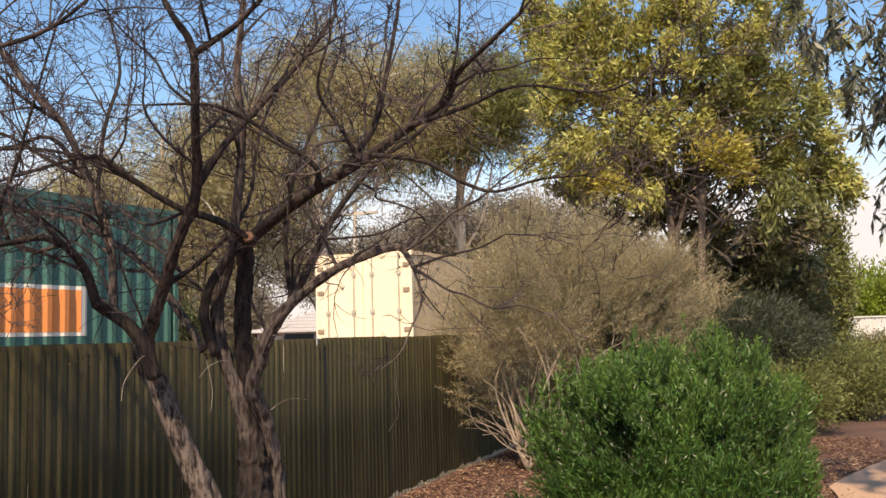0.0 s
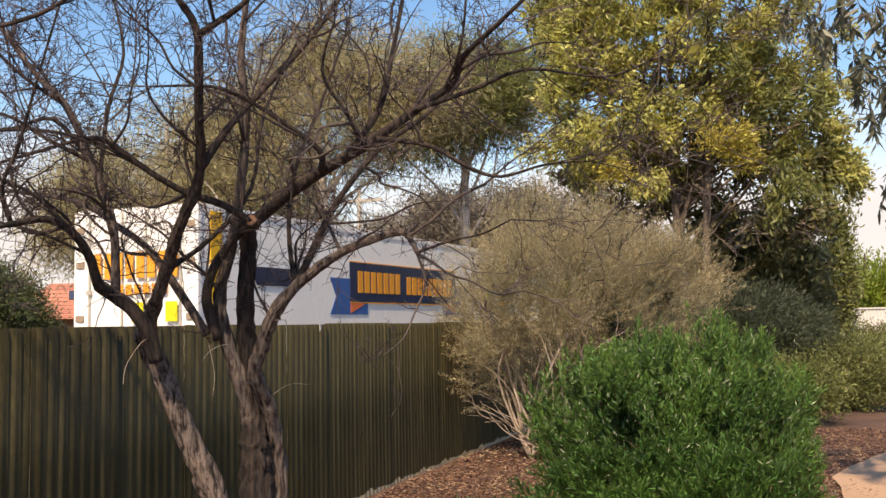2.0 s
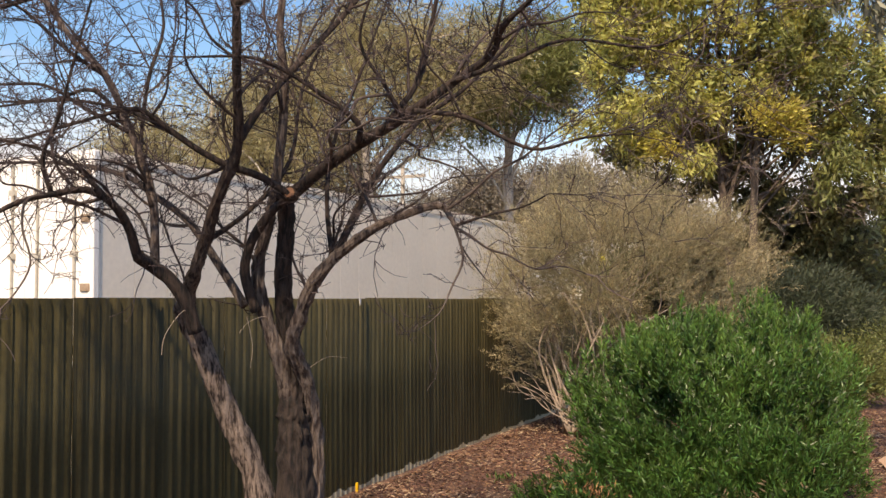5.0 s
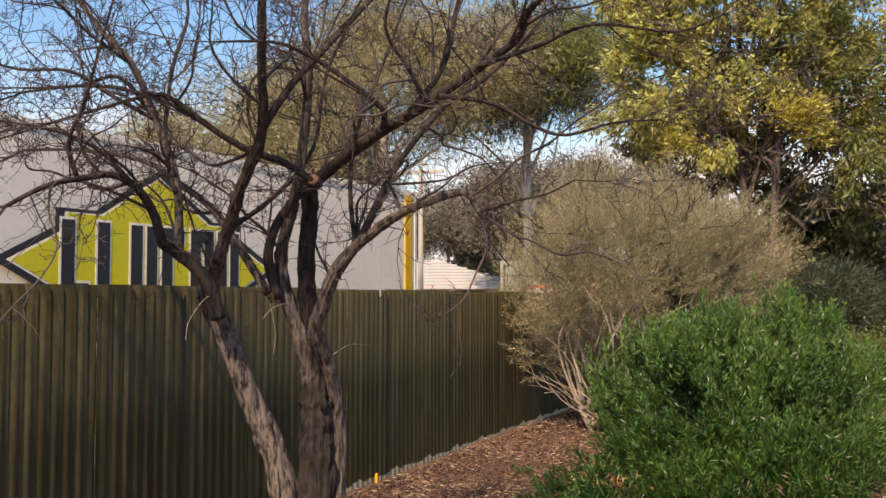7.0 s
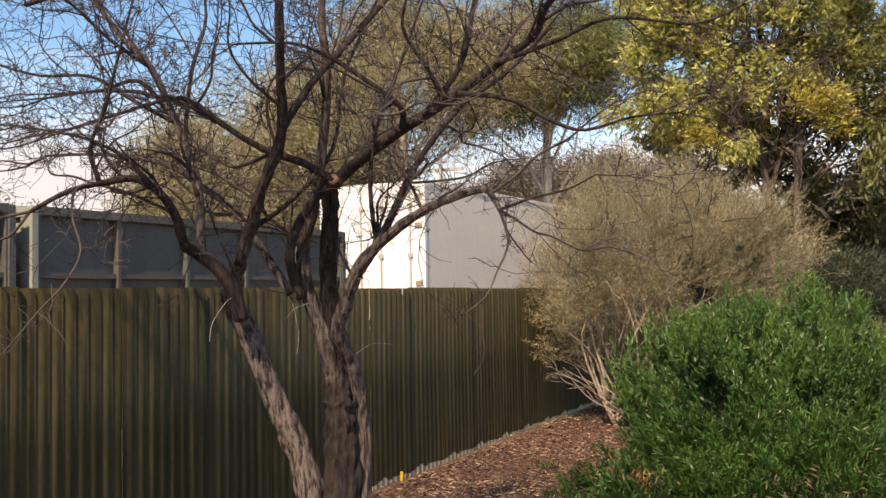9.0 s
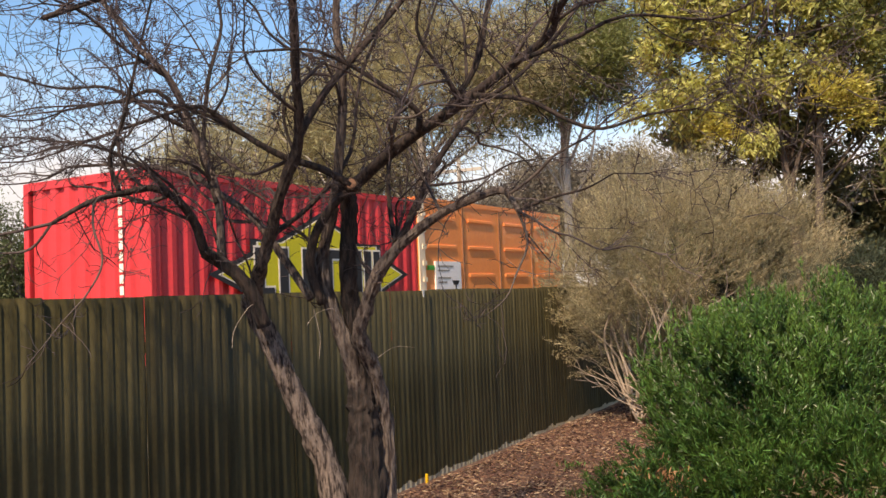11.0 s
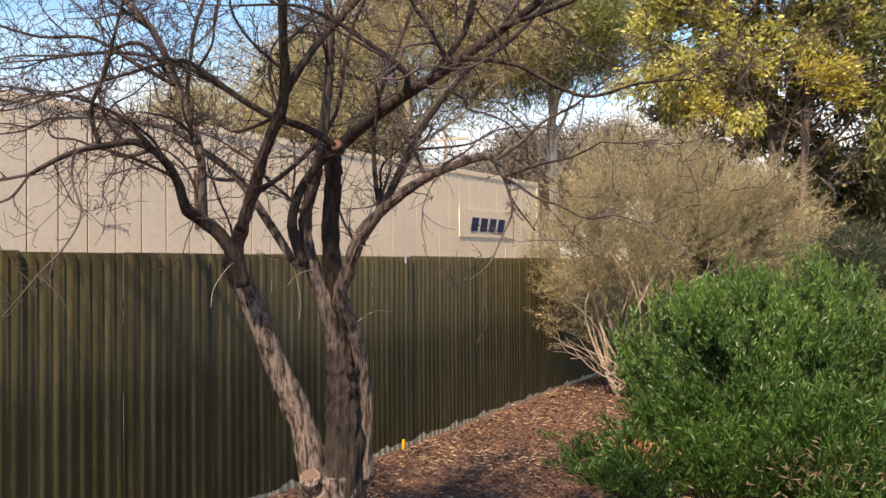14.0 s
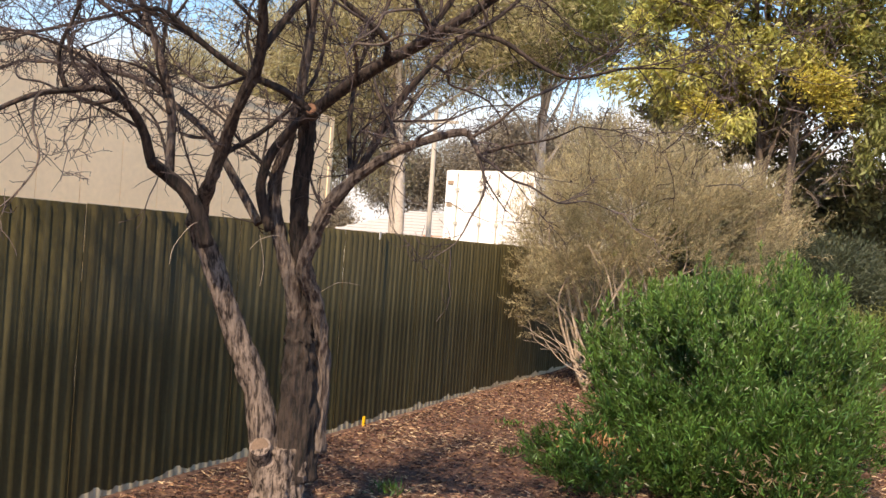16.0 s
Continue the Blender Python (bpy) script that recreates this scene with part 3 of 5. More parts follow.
limb([(4.28, 2.28, 2.67, 0.014), (4.35, 2.04, 2.63, 0.012), (4.41, 1.86, 2.52, 0.010), (4.45, 1.71, 2.47, 0.008), (4.50, 1.50, 2.52, 0.006), (4.56, 1.30, 2.53, 0.004)])
limb([(4.24, 2.08, 2.78, 0.013), (4.26, 1.80, 2.85, 0.011), (4.28, 1.53, 2.93, 0.008), (4.33, 1.18, 2.87, 0.006), (4.33, 0.98, 2.92, 0.004)])
limb([(4.32, 3.30, 2.60, 0.024), (4.45, 3.20, 2.85, 0.021), (4.61, 3.01, 3.14, 0.018), (4.75, 2.87, 3.37, 0.014), (4.88, 2.75, 3.62, 0.011)])
limb([(4.37, 3.87, 1.98, 0.026), (4.41, 3.92, 2.35, 0.024), (4.41, 4.07, 2.71, 0.022), (4.41, 4.25, 3.05, 0.020), (4.40, 4.45, 3.24, 0.018), (4.38, 4.68, 3.53, 0.016), (4.39, 4.86, 3.70, 0.013)], True)
limb([(4.51, 4.17, 2.75, 0.015), (4.35, 4.28, 2.96, 0.012), (4.19, 4.42, 2.89, 0.009), (4.01, 4.63, 2.86, 0.006)])
limb([(4.38, 3.90, 2.29, 0.014), (4.43, 4.02, 2.58, 0.012), (4.51, 4.04, 3.02, 0.011), (4.62, 4.02, 3.37, 0.009), (4.66, 4.13, 3.74, 0.007)])
limb([(4.54, 3.67, 2.09, 0.016), (4.79, 3.54, 2.29, 0.014), (5.03, 3.42, 2.60, 0.012), (5.20, 3.43, 3.08, 0.010), (5.42, 3.30, 3.61, 0.007)])
limb([(3.75, 4.00, 2.31, 0.013), (3.69, 4.00, 2.47, 0.011), (3.67, 3.88, 2.67, 0.009), (3.64, 3.75, 2.96, 0.007), (3.62, 3.59, 3.34, 0.005)])
limb([(4.89, 3.06, 2.00, 0.016), (4.97, 3.14, 2.34, 0.014), (5.07, 3.15, 2.69, 0.012), (5.21, 3.05, 3.11, 0.009), (5.35, 2.95, 3.55, 0.007)])
limb([(3.20, 3.90, 3.04, 0.013), (3.27, 3.71, 3.09, 0.011), (3.35, 3.48, 3.16, 0.010), (3.39, 3.36, 3.23, 0.009), (3.42, 3.26, 3.31, 0.007)])
limb([(4.44, 2.41, 2.68, 0.013), (4.30, 2.46, 2.83, 0.010), (4.16, 2.51, 3.00, 0.008), (4.08, 2.40, 3.21, 0.005)])
limb([(4.41, 4.07, 2.71, 0.013), (4.20, 4.20, 2.82, 0.011), (4.00, 4.30, 2.92, 0.009), (3.80, 4.45, 2.90, 0.007), (3.60, 4.60, 2.95, 0.005)])
limb([(4.40, 4.25, 3.05, 0.013), (4.15, 4.30, 3.15, 0.010), (3.90, 4.35, 3.30, 0.008), (3.70, 4.40, 3.35, 0.006)])
limb([(4.22, 3.54, 2.59, 0.012), (4.10, 3.80, 2.75, 0.010), (3.90, 4.05, 2.80, 0.008), (3.70, 4.30, 2.75, 0.006)])
limb([(3.94, 3.80, 2.27, 0.012), (3.85, 3.95, 2.45, 0.010), (3.75, 4.15, 2.55, 0.008), (3.60, 4.40, 2.60, 0.006)])



def stump():
    bm = bmesh.new()
    rod(bm, (5.00, 3.56, 0.36), (4.855, 3.505, 0.50), 0.105, 0.060, 14)
    part("lopped_stub", bm, BARK, plum)
    bm = bmesh.new()
    rod(bm, (4.857, 3.506, 0.499), (4.851, 3.503, 0.502), 0.050, 0.047, 14)
    part("cut_face", bm, CUTWOOD, plum, "pale sawn face of a lopped stem")
    bm = bmesh.new()
    rod(bm, (4.66, 3.19, 2.34), (4.585, 3.155, 2.352), 0.044, 0.036, 12)
    part("lopped_stub", bm, BARK, plum)
    bm = bmesh.new()
    rod(bm, (4.586, 3.1555, 2.3518), (4.580, 3.1525, 2.3528), 0.029, 0.027, 12)
    part("cut_face", bm, FRESHCUT, plum, "orange-brown sawn face of a lopped limb")


stump()


def twigs():
    rr = random.Random(11)
    v, f = [], []

    def add(pts, r0, r1):
        o, n = len(v), len(pts)
        for i, p in enumerate(pts):
            t = (pts[min(i + 1, n - 1)] - pts[max(i - 1, 0)]).normalized()
            x = t.orthogonal().normalized()
            y = t.cross(x)
            r = r0 + (r1 - r0) * i / (n - 1)
            for j in range(3):
                g = math.tau * j / 3
                v.append(p + (x * math.cos(g) + y * math.sin(g)) * r)
        for k in range(n - 1):
            for j in range(3):
                f.append((o + 3 * k + j, o + 3 * k + (j + 1) % 3, o + 3 * k + 3 + (j + 1) % 3, o + 3 * k + 3 + j))

    heart = Vector((4.6, 3.2, 1.6))

    def grow(p, d, ln, r, depth):
        """A zigzag twig with shorter ones along it."""
        pts, n = [p], 4 if depth else 3
        for k in range(n):
            d = (d + Vector((rr.gauss(0, 1), rr.gauss(0, 1), rr.gauss(0, 1))) * 0.30 + Vector((0, 0, 0.03))).normalized()
            pts.append(pts[-1] + d * ln / n)
        add(pts, r * 0.88, max(0.0013, r * 0.45))
        if depth:
            for k in range(rr.randint(3, 5)):
                i = rr.randint(0, n - 1)
                q = pts[i].lerp(pts[i + 1], rr.random())
                s = Vector((rr.gauss(0, 1), rr.gauss(0, 1), rr.gauss(0, 1))).normalized()
                grow(q, (d * 0.6 + s * 0.9 + Vector((0, 0, 0.06))).normalized(), ln * rr.uniform(0.25, 0.55), max(0.0021, r * 0.6), depth - 1)

    def wander(p, d, ln, r):
        """A crooked side branch, then twigs all along it."""
        pts, n = [(*p, r)], max(4, round(ln / 0.16))
        for k in range(n):
            d = (d + Vector((rr.gauss(0, 1), rr.gauss(0, 1), rr.gauss(0, 0.8))) * 0.33 + (p - heart).normalized() * 0.05).normalized()
            q = p + d * ln / n
            r1 = r * (1 - 0.72 * (k + 1) / n)
            pts.append((*q, r1))
            for _ in range(rr.randint(1, 2)):
                s = Vector((rr.gauss(0, 1), rr.gauss(0, 1), rr.gauss(0, 1))).normalized()
                grow(p.lerp(q, rr.random()), (d * 0.5 + s * 0.85 + Vector((0, 0, 0.05))).normalized(), rr.uniform(0.14, 0.40), max(0.0026, min(r1 * 0.55, 0.0042)), rr.choice((1, 1, 2)))
            p = q
        grow(p, d, 0.3, 0.0036, 1)
        pydata("branch", *tube(pts, 6, 0.12, n), TWIGWOOD, plum, "", True)

    for rows in TIPS:
        if rows[-1][2] < rows[0][2] - 0.1 and rows[0][3] < 0.01:
            continue
        for i in range(len(rows) - 1):
            a, b = Vector(rows[i][:3]), Vector(rows[i + 1][:3])
            r = rows[i + 1][3]
            if r > 0.046 or b.z < 1.85:
                continue
            t = (b - a).normalized()
            share = (b - a).length * (6.0 if r < 0.03 else 3.0)
            for k in range(round(share)):
                s = Vector((rr.gauss(0, 1), rr.gauss(0, 1), rr.gauss(0, 1))).normalized()
                p = a.lerp(b, rr.random())
                grow(p, (t * 0.55 + s * 0.8 + Vector((0, 0, 0.08))).normalized(), rr.uniform(0.16, 0.46), min(r * 0.45, 0.0048), 2 if p.z > 2.2 else 1)
            for k in range(int((b - a).length * (3.4 if b.z > 2.15 else 1.8) + rr.random())):
                s = Vector((rr.gauss(0, 1), rr.gauss(0, 1), rr.gauss(0, 1))).normalized()
                p = a.lerp(b, rr.random())
                wander(p, (t * 0.5 + s * 0.75 + (p - heart).normalized() * 0.35).normalized(), rr.uniform(0.4, 1.1), min(r * 0.6, rr.uniform(0.008, 0.013)))
        p = Vector(rows[-1][:3])
        if rows[-1][3] < 0.03:
            t = (p - Vector(rows[-2][:3])).normalized()
            for k in range(2):
                s = Vector((rr.gauss(0, 1), rr.gauss(0, 1), rr.gauss(0, 1))).normalized()
                wander(p, (t + s * 0.45).normalized(), rr.uniform(0.5, 1.0), min(rows[-1][3] * 0.8, 0.008))
    tagged(pydata("brushwood", v, f, TWIG, plum, "fine reddish-grey leafless twigs"), kind="stuff")
    # low shoots hanging in front of the fence
    for rows in ([(4.62, 3.80, 1.68, 0.0028), (4.40, 3.70, 1.72, 0.0022), (4.20, 3.66, 1.60, 0.0016), (4.12, 3.62, 1.50, 0.0010)],
                 [(4.90, 3.50, 1.60, 0.0028), (4.75, 3.40, 1.68, 0.0022), (4.55, 3.38, 1.66, 0.0016), (4.42, 3.36, 1.60, 0.0010)],
                 [(4.78, 3.55, 1.68, 0.0022), (4.76, 3.50, 1.52, 0.0016), (4.71, 3.48, 1.40, 0.0010)],
                 [(5.05, 3.30, 1.38, 0.0022), (5.12, 3.22, 1.44, 0.0016), (5.22, 3.14, 1.43, 0.0010)]):
        pydata("water_shoot", *tube(rows, 5, 0, 0), PALEBARK, plum, "thin pale shoot on a lower stem")


twigs()


# ---- weeds in the mulch ----
def weeds():
    for x, y, z, k in ((6.15, 3.35, 0.10, 0.05), (8.0, 3.1, 0.07, 0.06), (9.3, 3.6, 0.06, 0.07), (5.7, 2.9, 0.06, 0.04)):
        e = plant("weed", "small green weed growing in the bark mulch", (x, y, 0), "weed", "weeds")
        q = RNG.normal(size=(60, 3)) * (k, k, 0.006) + np.array([0, 0, 0.012])
        tagged(leaf_mesh("leaves", q, RNG.normal(size=(60, 3)) * 0.6 + np.array([0, 0, 1.0]), z, 0.012, L_GREEN, e), kind="stuff")


weeds()


# ---- shrubs ----
def green_shrub():
    e = plant("green_shrub", "dense bright green rounded shrub with narrow upright leaves", (9.6, 1.5, 0), "shrub")
    blobs = [(0, 0, 0.72, 0.95, 1.22, 0.72), (0.1, -0.50, 0.72, 0.9, 0.62, 0.68), (-0.1, 0.58, 0.72, 0.85, 0.66, 0.70), (0.2, 0.1, 0.95, 0.9, 0.95, 0.50),
             (-0.95, 0.35, 0.28, 0.7, 0.65, 0.30), (-0.9, -0.5, 0.35, 0.7, 0.6, 0.32), (-1.95, 0.22, 0.13, 0.5, 0.42, 0.20), (-1.75, -0.45, 0.20, 0.55, 0.5, 0.26), (-1.3, -0.70, 0.28, 0.55, 0.45, 0.30), (-2.35, 0.45, 0.10, 0.40, 0.36, 0.17), (-1.2, 0.0, 0.42, 0.6, 0.6, 0.32)]
    blobs += [(-2.3, -0.05, 0.12, 0.45, 0.5, 0.20), (-2.35, -0.45, 0.14, 0.45, 0.4, 0.20), (-2.5, -0.62, 0.16, 0.45, 0.36, 0.24), (-1.9, -0.62, 0.30, 0.55, 0.40, 0.33), (-1.75, 1.0, 0.13, 0.42, 0.34, 0.20), (-2.4, 0.78, 0.12, 0.40, 0.34, 0.18)]
    # bulging heads of shoots with gaps between them
    heads = np.concatenate([clumps(blobs[:4], 170, 0.0, 1, 0.10, 0.07)[2], clumps(blobs[4:], 205, 0.0, 1, 0.10, 0.07)[2]])
    lumps = [(*q, *(RNG.uniform(0.11, 0.20) * np.array([1, 1, 1.15]))) for q in heads]
    lumps += [(-0.66, 0.48, 0.92, 0.15, 0.15, 0.17), (-0.62, 0.40, 0.78, 0.14, 0.14, 0.15)]
    p, o, cen = clumps(lumps, 7900, 0.02, 1, 0.36, 0.06)
    d0 = unit(o * 0.75 + np.array([-0.05, 0, 1.15]) + RNG.normal(size=o.shape) * 0.30)
    # upright leaders standing out of the top
    top = heads[heads[:, 2] > 0.95]
    ld = top[RNG.integers(0, len(top), 260)] + RNG.normal(size=(260, 3)) * (0.10, 0.10, 0.03) + np.array([0, 0, 0.10])
    lv = unit(RNG.normal(size=(260, 3)) * 0.22 + np.array([-0.05, 0, 1.0]))
    k = np.repeat(np.arange(260), 34)
    c = ld[k] + lv[k] * RNG.uniform(0, 0.24, (len(k), 1))
    # leaders take a paler green, the sunlight on the shrub's top in the colour
    tagged(leaf_mesh("leader_foliage", c, lv[k] + RNG.normal(size=(len(k), 3)) * 0.42, 0.062, 0.0105, L_LIT_TIP, e, 0.2, "paler leaves on upright shoots, the sun on them in the colour"), kind="stuff")
    # each shoot carries a spray of leaves
    per = 24
    k = np.repeat(np.arange(len(p)), per)
    c = p[k] + d0[k] * RNG.uniform(0, 0.17, (len(k), 1)) + RNG.normal(size=(len(k), 3)) * 0.006
    d = unit(d0[k] + RNG.normal(size=(len(k), 3)) * 0.46)
    tagged(leaf_mesh("foliage", c, d, 0.066, 0.0115, L_GREEN, e, 0.2), kind="stuff")
    p, o, cen = clumps([(x, y, z, a * 0.8, b * 0.8, q * 0.8) for x, y, z, a, b, q in blobs], 700, 0.06, 14, 0.5)
    tagged(leaf_mesh("inner_foliage", p, RNG.normal(size=p.shape) + np.array([0, 0, 0.8]), 0.08, 0.03, L_GREEN, e, 0.2), kind="stuff")
    rr = random.Random(2)
    stems(e, (0, 0, 0), [(rr.uniform(-0.6, 0.6), rr.uniform(-0.8, 0.8), rr.uniform(0.7, 1.2)) for _ in range(12)], 0.022, 0.006, DARKBARK, "stem", 4)
    q = np.array([-2.75, -0.62, 0.34]) + RNG.normal(size=(360, 3)) * (0.14, 0.20, 0.09)
    tagged(leaf_mesh("brown_patch", q, RNG.normal(size=(360, 3)), 0.07, 0.013, L_BROWN, e, 0.2, "dull brown withered leaves"), kind="stuff")
    q = np.array([-2.45, 0.72, 0.33]) + RNG.normal(size=(420, 3)) * (0.08, 0.11, 0.07)
    tagged(leaf_mesh("dead_patch", q, RNG.normal(size=(420, 3)), 0.07, 0.012, L_DEAD, e, 0.2, "dry orange-brown dead leaves"), kind="stuff")


green_shrub()


def paperbark():
    e = plant("dry_shrub", "large rounded dry olive-brown shrub with pale forked stems", (12.6, 3.45, 0), "shrub")
    blobs = [(0.45, -0.35, 2.35, 1.25, 1.45, 0.85), (0.3, 0.75, 1.85, 1.0, 0.7, 0.6), (0.5, -1.35, 1.95, 1.0, 0.7, 0.6), (0.2, 0.05, 2.75, 0.8, 0.8, 0.55), (0.0, 0.85, 1.3, 0.7, 0.5, 0.5), (0.3, -0.8, 2.7, 0.8, 0.6, 0.5), (-0.3, 0.3, 1.9, 0.7, 0.6, 0.5)]
    _, _, heads = clumps(blobs, 120, 0.0, 1, 0.14, 0.10)
    lumps = [(*q, *(RNG.uniform(0.16, 0.36) * np.array([1, 1, 1.2]))) for q in heads]
    p, o, cen = clumps(lumps + blobs, 4200, 0.05, 1, 0.34, 0.10)
    per = 46
    d0 = unit(o * 0.7 + np.array([0, 0, 0.8]) + RNG.normal(size=o.shape) * 0.35)
    k = np.repeat(np.arange(len(p)), per)
    c = p[k] + d0[k] * RNG.uniform(0, 0.30, (len(k), 1)) + RNG.normal(size=(len(k), 3)) * 0.018
    d = unit(d0[k] + RNG.normal(size=(len(k), 3)) * 0.38)
    tagged(leaf_mesh("foliage", c, d, 0.055, 0.0058, L_DRY, e, 0.1), kind="stuff")
    rr = random.Random(5)
    ends = [(rr.uniform(-0.5, 1.2), rr.uniform(-1.4, 1.1), rr.uniform(1.5, 2.6)) for _ in range(24)]
    for k, at in enumerate(((0.1, 0.1, 0), (-0.10, 0.28, 0), (0.32, -0.12, 0), (0.12, 0.42, 0))):
        stems(e, at, ends[k::4], 0.020, 0.005, PALEBARK, "stem", 8 + k, 0.06, "", 0.15)
        for i, q in enumerate(ends[k::4]):
            mid = Vector(at).lerp(Vector(q), 0.5) + Vector((0, 0, 0.10))
            stems(e, mid, [tuple(Vector(q) + Vector((rr.uniform(-0.5, 0.3), rr.uniform(-0.5, 0.5), rr.uniform(-0.3, 0.2))))], 0.010, 0.003, PALEBARK, "side_stem", 40 + i + 7 * k, 0.02, "", 0.16)
    low = [(rr.uniform(-0.7, 0.0), rr.uniform(0.3, 1.0), rr.uniform(0.35, 0.9)) for _ in range(6)]
    stems(e, (0.0, 0.1, 0.1), low, 0.010, 0.003, PALEBARK, "dead_stem", 9, 0.0, "", 0.18)
    for i, q in enumerate(low):
        stems(e, Vector((0, 0.1, 0.1)).lerp(Vector(q), 0.6), [(q[0] - 0.15 + rr.uniform(-0.2, 0.2), q[1] + rr.uniform(0.0, 0.25), q[2] + rr.uniform(-0.15, 0.2))], 0.005, 0.002, PALEBARK, "dead_twig", 60 + i, 0.0, "", 0.16)


paperbark()


def soft_shrub(name, label, base, blobs, count, per, ln, wd, material, spread=0.12, stem=None):
    e = plant(name, label, base, "shrub")
    p, o, cen = clumps(blobs, count, spread, per, 0.35, 0.05)
    tagged(leaf_mesh("foliage", p, unit(o + RNG.normal(size=o.shape) * 0.8 + np.array([0, 0, 0.3])), ln, wd, material, e), kind="stuff")
    stems(e, (0, 0, 0), [tuple(cen[i]) for i in range(0, len(cen), max(1, len(cen) // 10))], 0.03, 0.006, stem or DARKBARK, "stem", 3)
    return e


soft_shrub("grey_shrub", "dark blue-grey conifer-like shrub", (21.2, 1.35, 0), [(0, 0, 1.25, 1.3, 1.6, 1.25), (0.3, -0.9, 1.0, 1.2, 0.9, 1.0), (0.3, 1.0, 1.0, 1.1, 1.0, 1.0)], 1150, 50, 0.15, 0.017, L_GREY)
for i, (x, y, s, m) in enumerate(((17.5, 0.65, 1.0, L_MID), (20.5, -0.6, 1.15, L_MID), (23.5, -0.8, 1.2, L_MID), (26.5, -1.5, 1.3, L_MID), (30, -1.9, 1.3, L_BROWN))):
    soft_shrub("hedge_shrub", "straggly mixed green and brown low shrub" if m is L_MID else "dry brown low shrub with sparse leaves", (x, y, 0),
               [(0, 0, 0.55 * s, 0.9 * s, 0.95 * s, 0.6 * s), (0.4, 0.3, 0.45, 0.8, 0.6, 0.5)], 420, 36, 0.085, 0.028, m)


# ---- trees ----
def leafy_tree(name, label, base, top, blobs, count, per, ln, wd, material, bark, r0=0.16, spread=0.3, droop=0.0, trunks=1, shell=0.4, group=""):
    """Trunks to the crown, limbs to some clumps, and leaves in clumps; blobs in the tree's space."""
    e = plant(name, label, base, "tree", group)
    p, o, cen = clumps(blobs, count, spread, per, shell, 0.05)
    d = unit(o * 0.6 + RNG.normal(size=o.shape) * 0.8 + np.array([0, 0, 0.25 - droop]))
    crown = leaf_mesh("crown", p, d, ln, wd, material, e)
    tagged(crown, kind="stuff")
    rr = random.Random(int(base[0] * 10))
    for k in range(trunks):
        off = Vector((rr.uniform(-1, 1), rr.uniform(-1, 1), 0)) * (0.25 if trunks > 1 else 0.05)
        hi = Vector((blobs[0][0], blobs[0][1], top)) + off * 3
        rows = [(*(off * 0.6), r0), (*(off.lerp(hi, 0.35) + Vector((rr.uniform(-0.2, 0.2), rr.uniform(-0.2, 0.2), 0))), r0 * 0.75), (*off.lerp(hi, 0.7), r0 * 0.5), (*hi, r0 * 0.25)]
        v, f = tube(rows, 9, 0.15, k)
        pydata("trunk", v, f, bark, e, "", True)
        pick = [tuple(cen[i]) for i in rr.sample(range(len(cen)), min(16, len(cen)))]
        for i, c in enumerate(pick):
            start = Vector(rows[1][:3]).lerp(Vector(rows[3][:3]), rr.random() * 0.9)
            stems(e, start, [c], r0 * 0.28, 0.012, bark, "limb", i)
    return e


# yellow-green tree beyond the shrubs
ytree = leafy_tree("wattle_tree", "tall spreading tree with yellow-green leaves and bare inner twigs", (22.6, 2.4, 0), 8.5,
                   [(0, 0, 7.6, 2.0, 2.4, 1.9), (-0.8, 2.2, 7.4, 1.5, 1.7, 1.7), (0.4, -2.1, 7.0, 1.6, 1.6, 1.9), (-0.4, -0.9, 9.4, 1.8, 2.2, 1.4), (-0.4, 2.0, 9.2, 1.7, 1.9, 1.3), (-0.6, 1.6, 5.5, 1.1, 1.2, 0.7),
                    (-0.9, 0.2, 6.2, 0.9, 1.4, 0.6), (0.6, -2.7, 5.1, 1.3, 1.2, 1.0)],
                   255, 215, 0.17, 0.058, L_YELLOW, DARKBARK, 0.12, 0.14, 0.1, 3, 0.33)
gold = clumps([(-1.7, -0.75, 5.45, 0.4, 0.62, 0.30), (-1.7, 1.45, 5.0, 0.30, 0.40, 0.20), (-1.6, -1.1, 5.1, 0.3, 0.4, 0.26)], 62, 0.13, 44, 0.6)
tagged(leaf_mesh("gold_spray", gold[0], gold[1] + RNG.normal(size=gold[1].shape) * 0.6, 0.12, 0.042, L_GOLD, ytree, 0.25, "bright golden yellow leaf sprays"), kind="stuff")
# deep in the crown, leaves darker than outside: its shade in their colour
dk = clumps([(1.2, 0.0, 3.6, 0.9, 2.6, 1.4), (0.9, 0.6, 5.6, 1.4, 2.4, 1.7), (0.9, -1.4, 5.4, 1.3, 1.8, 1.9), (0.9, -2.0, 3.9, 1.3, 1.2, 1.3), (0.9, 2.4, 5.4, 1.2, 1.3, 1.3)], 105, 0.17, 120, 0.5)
tagged(leaf_mesh("shaded_inner_leaves", dk[0], RNG.normal(size=dk[0].shape), 0.22, 0.085, L_DARK, ytree, 0.25, "inner leaves darkened with the crown's shade in their colour"), kind="stuff")
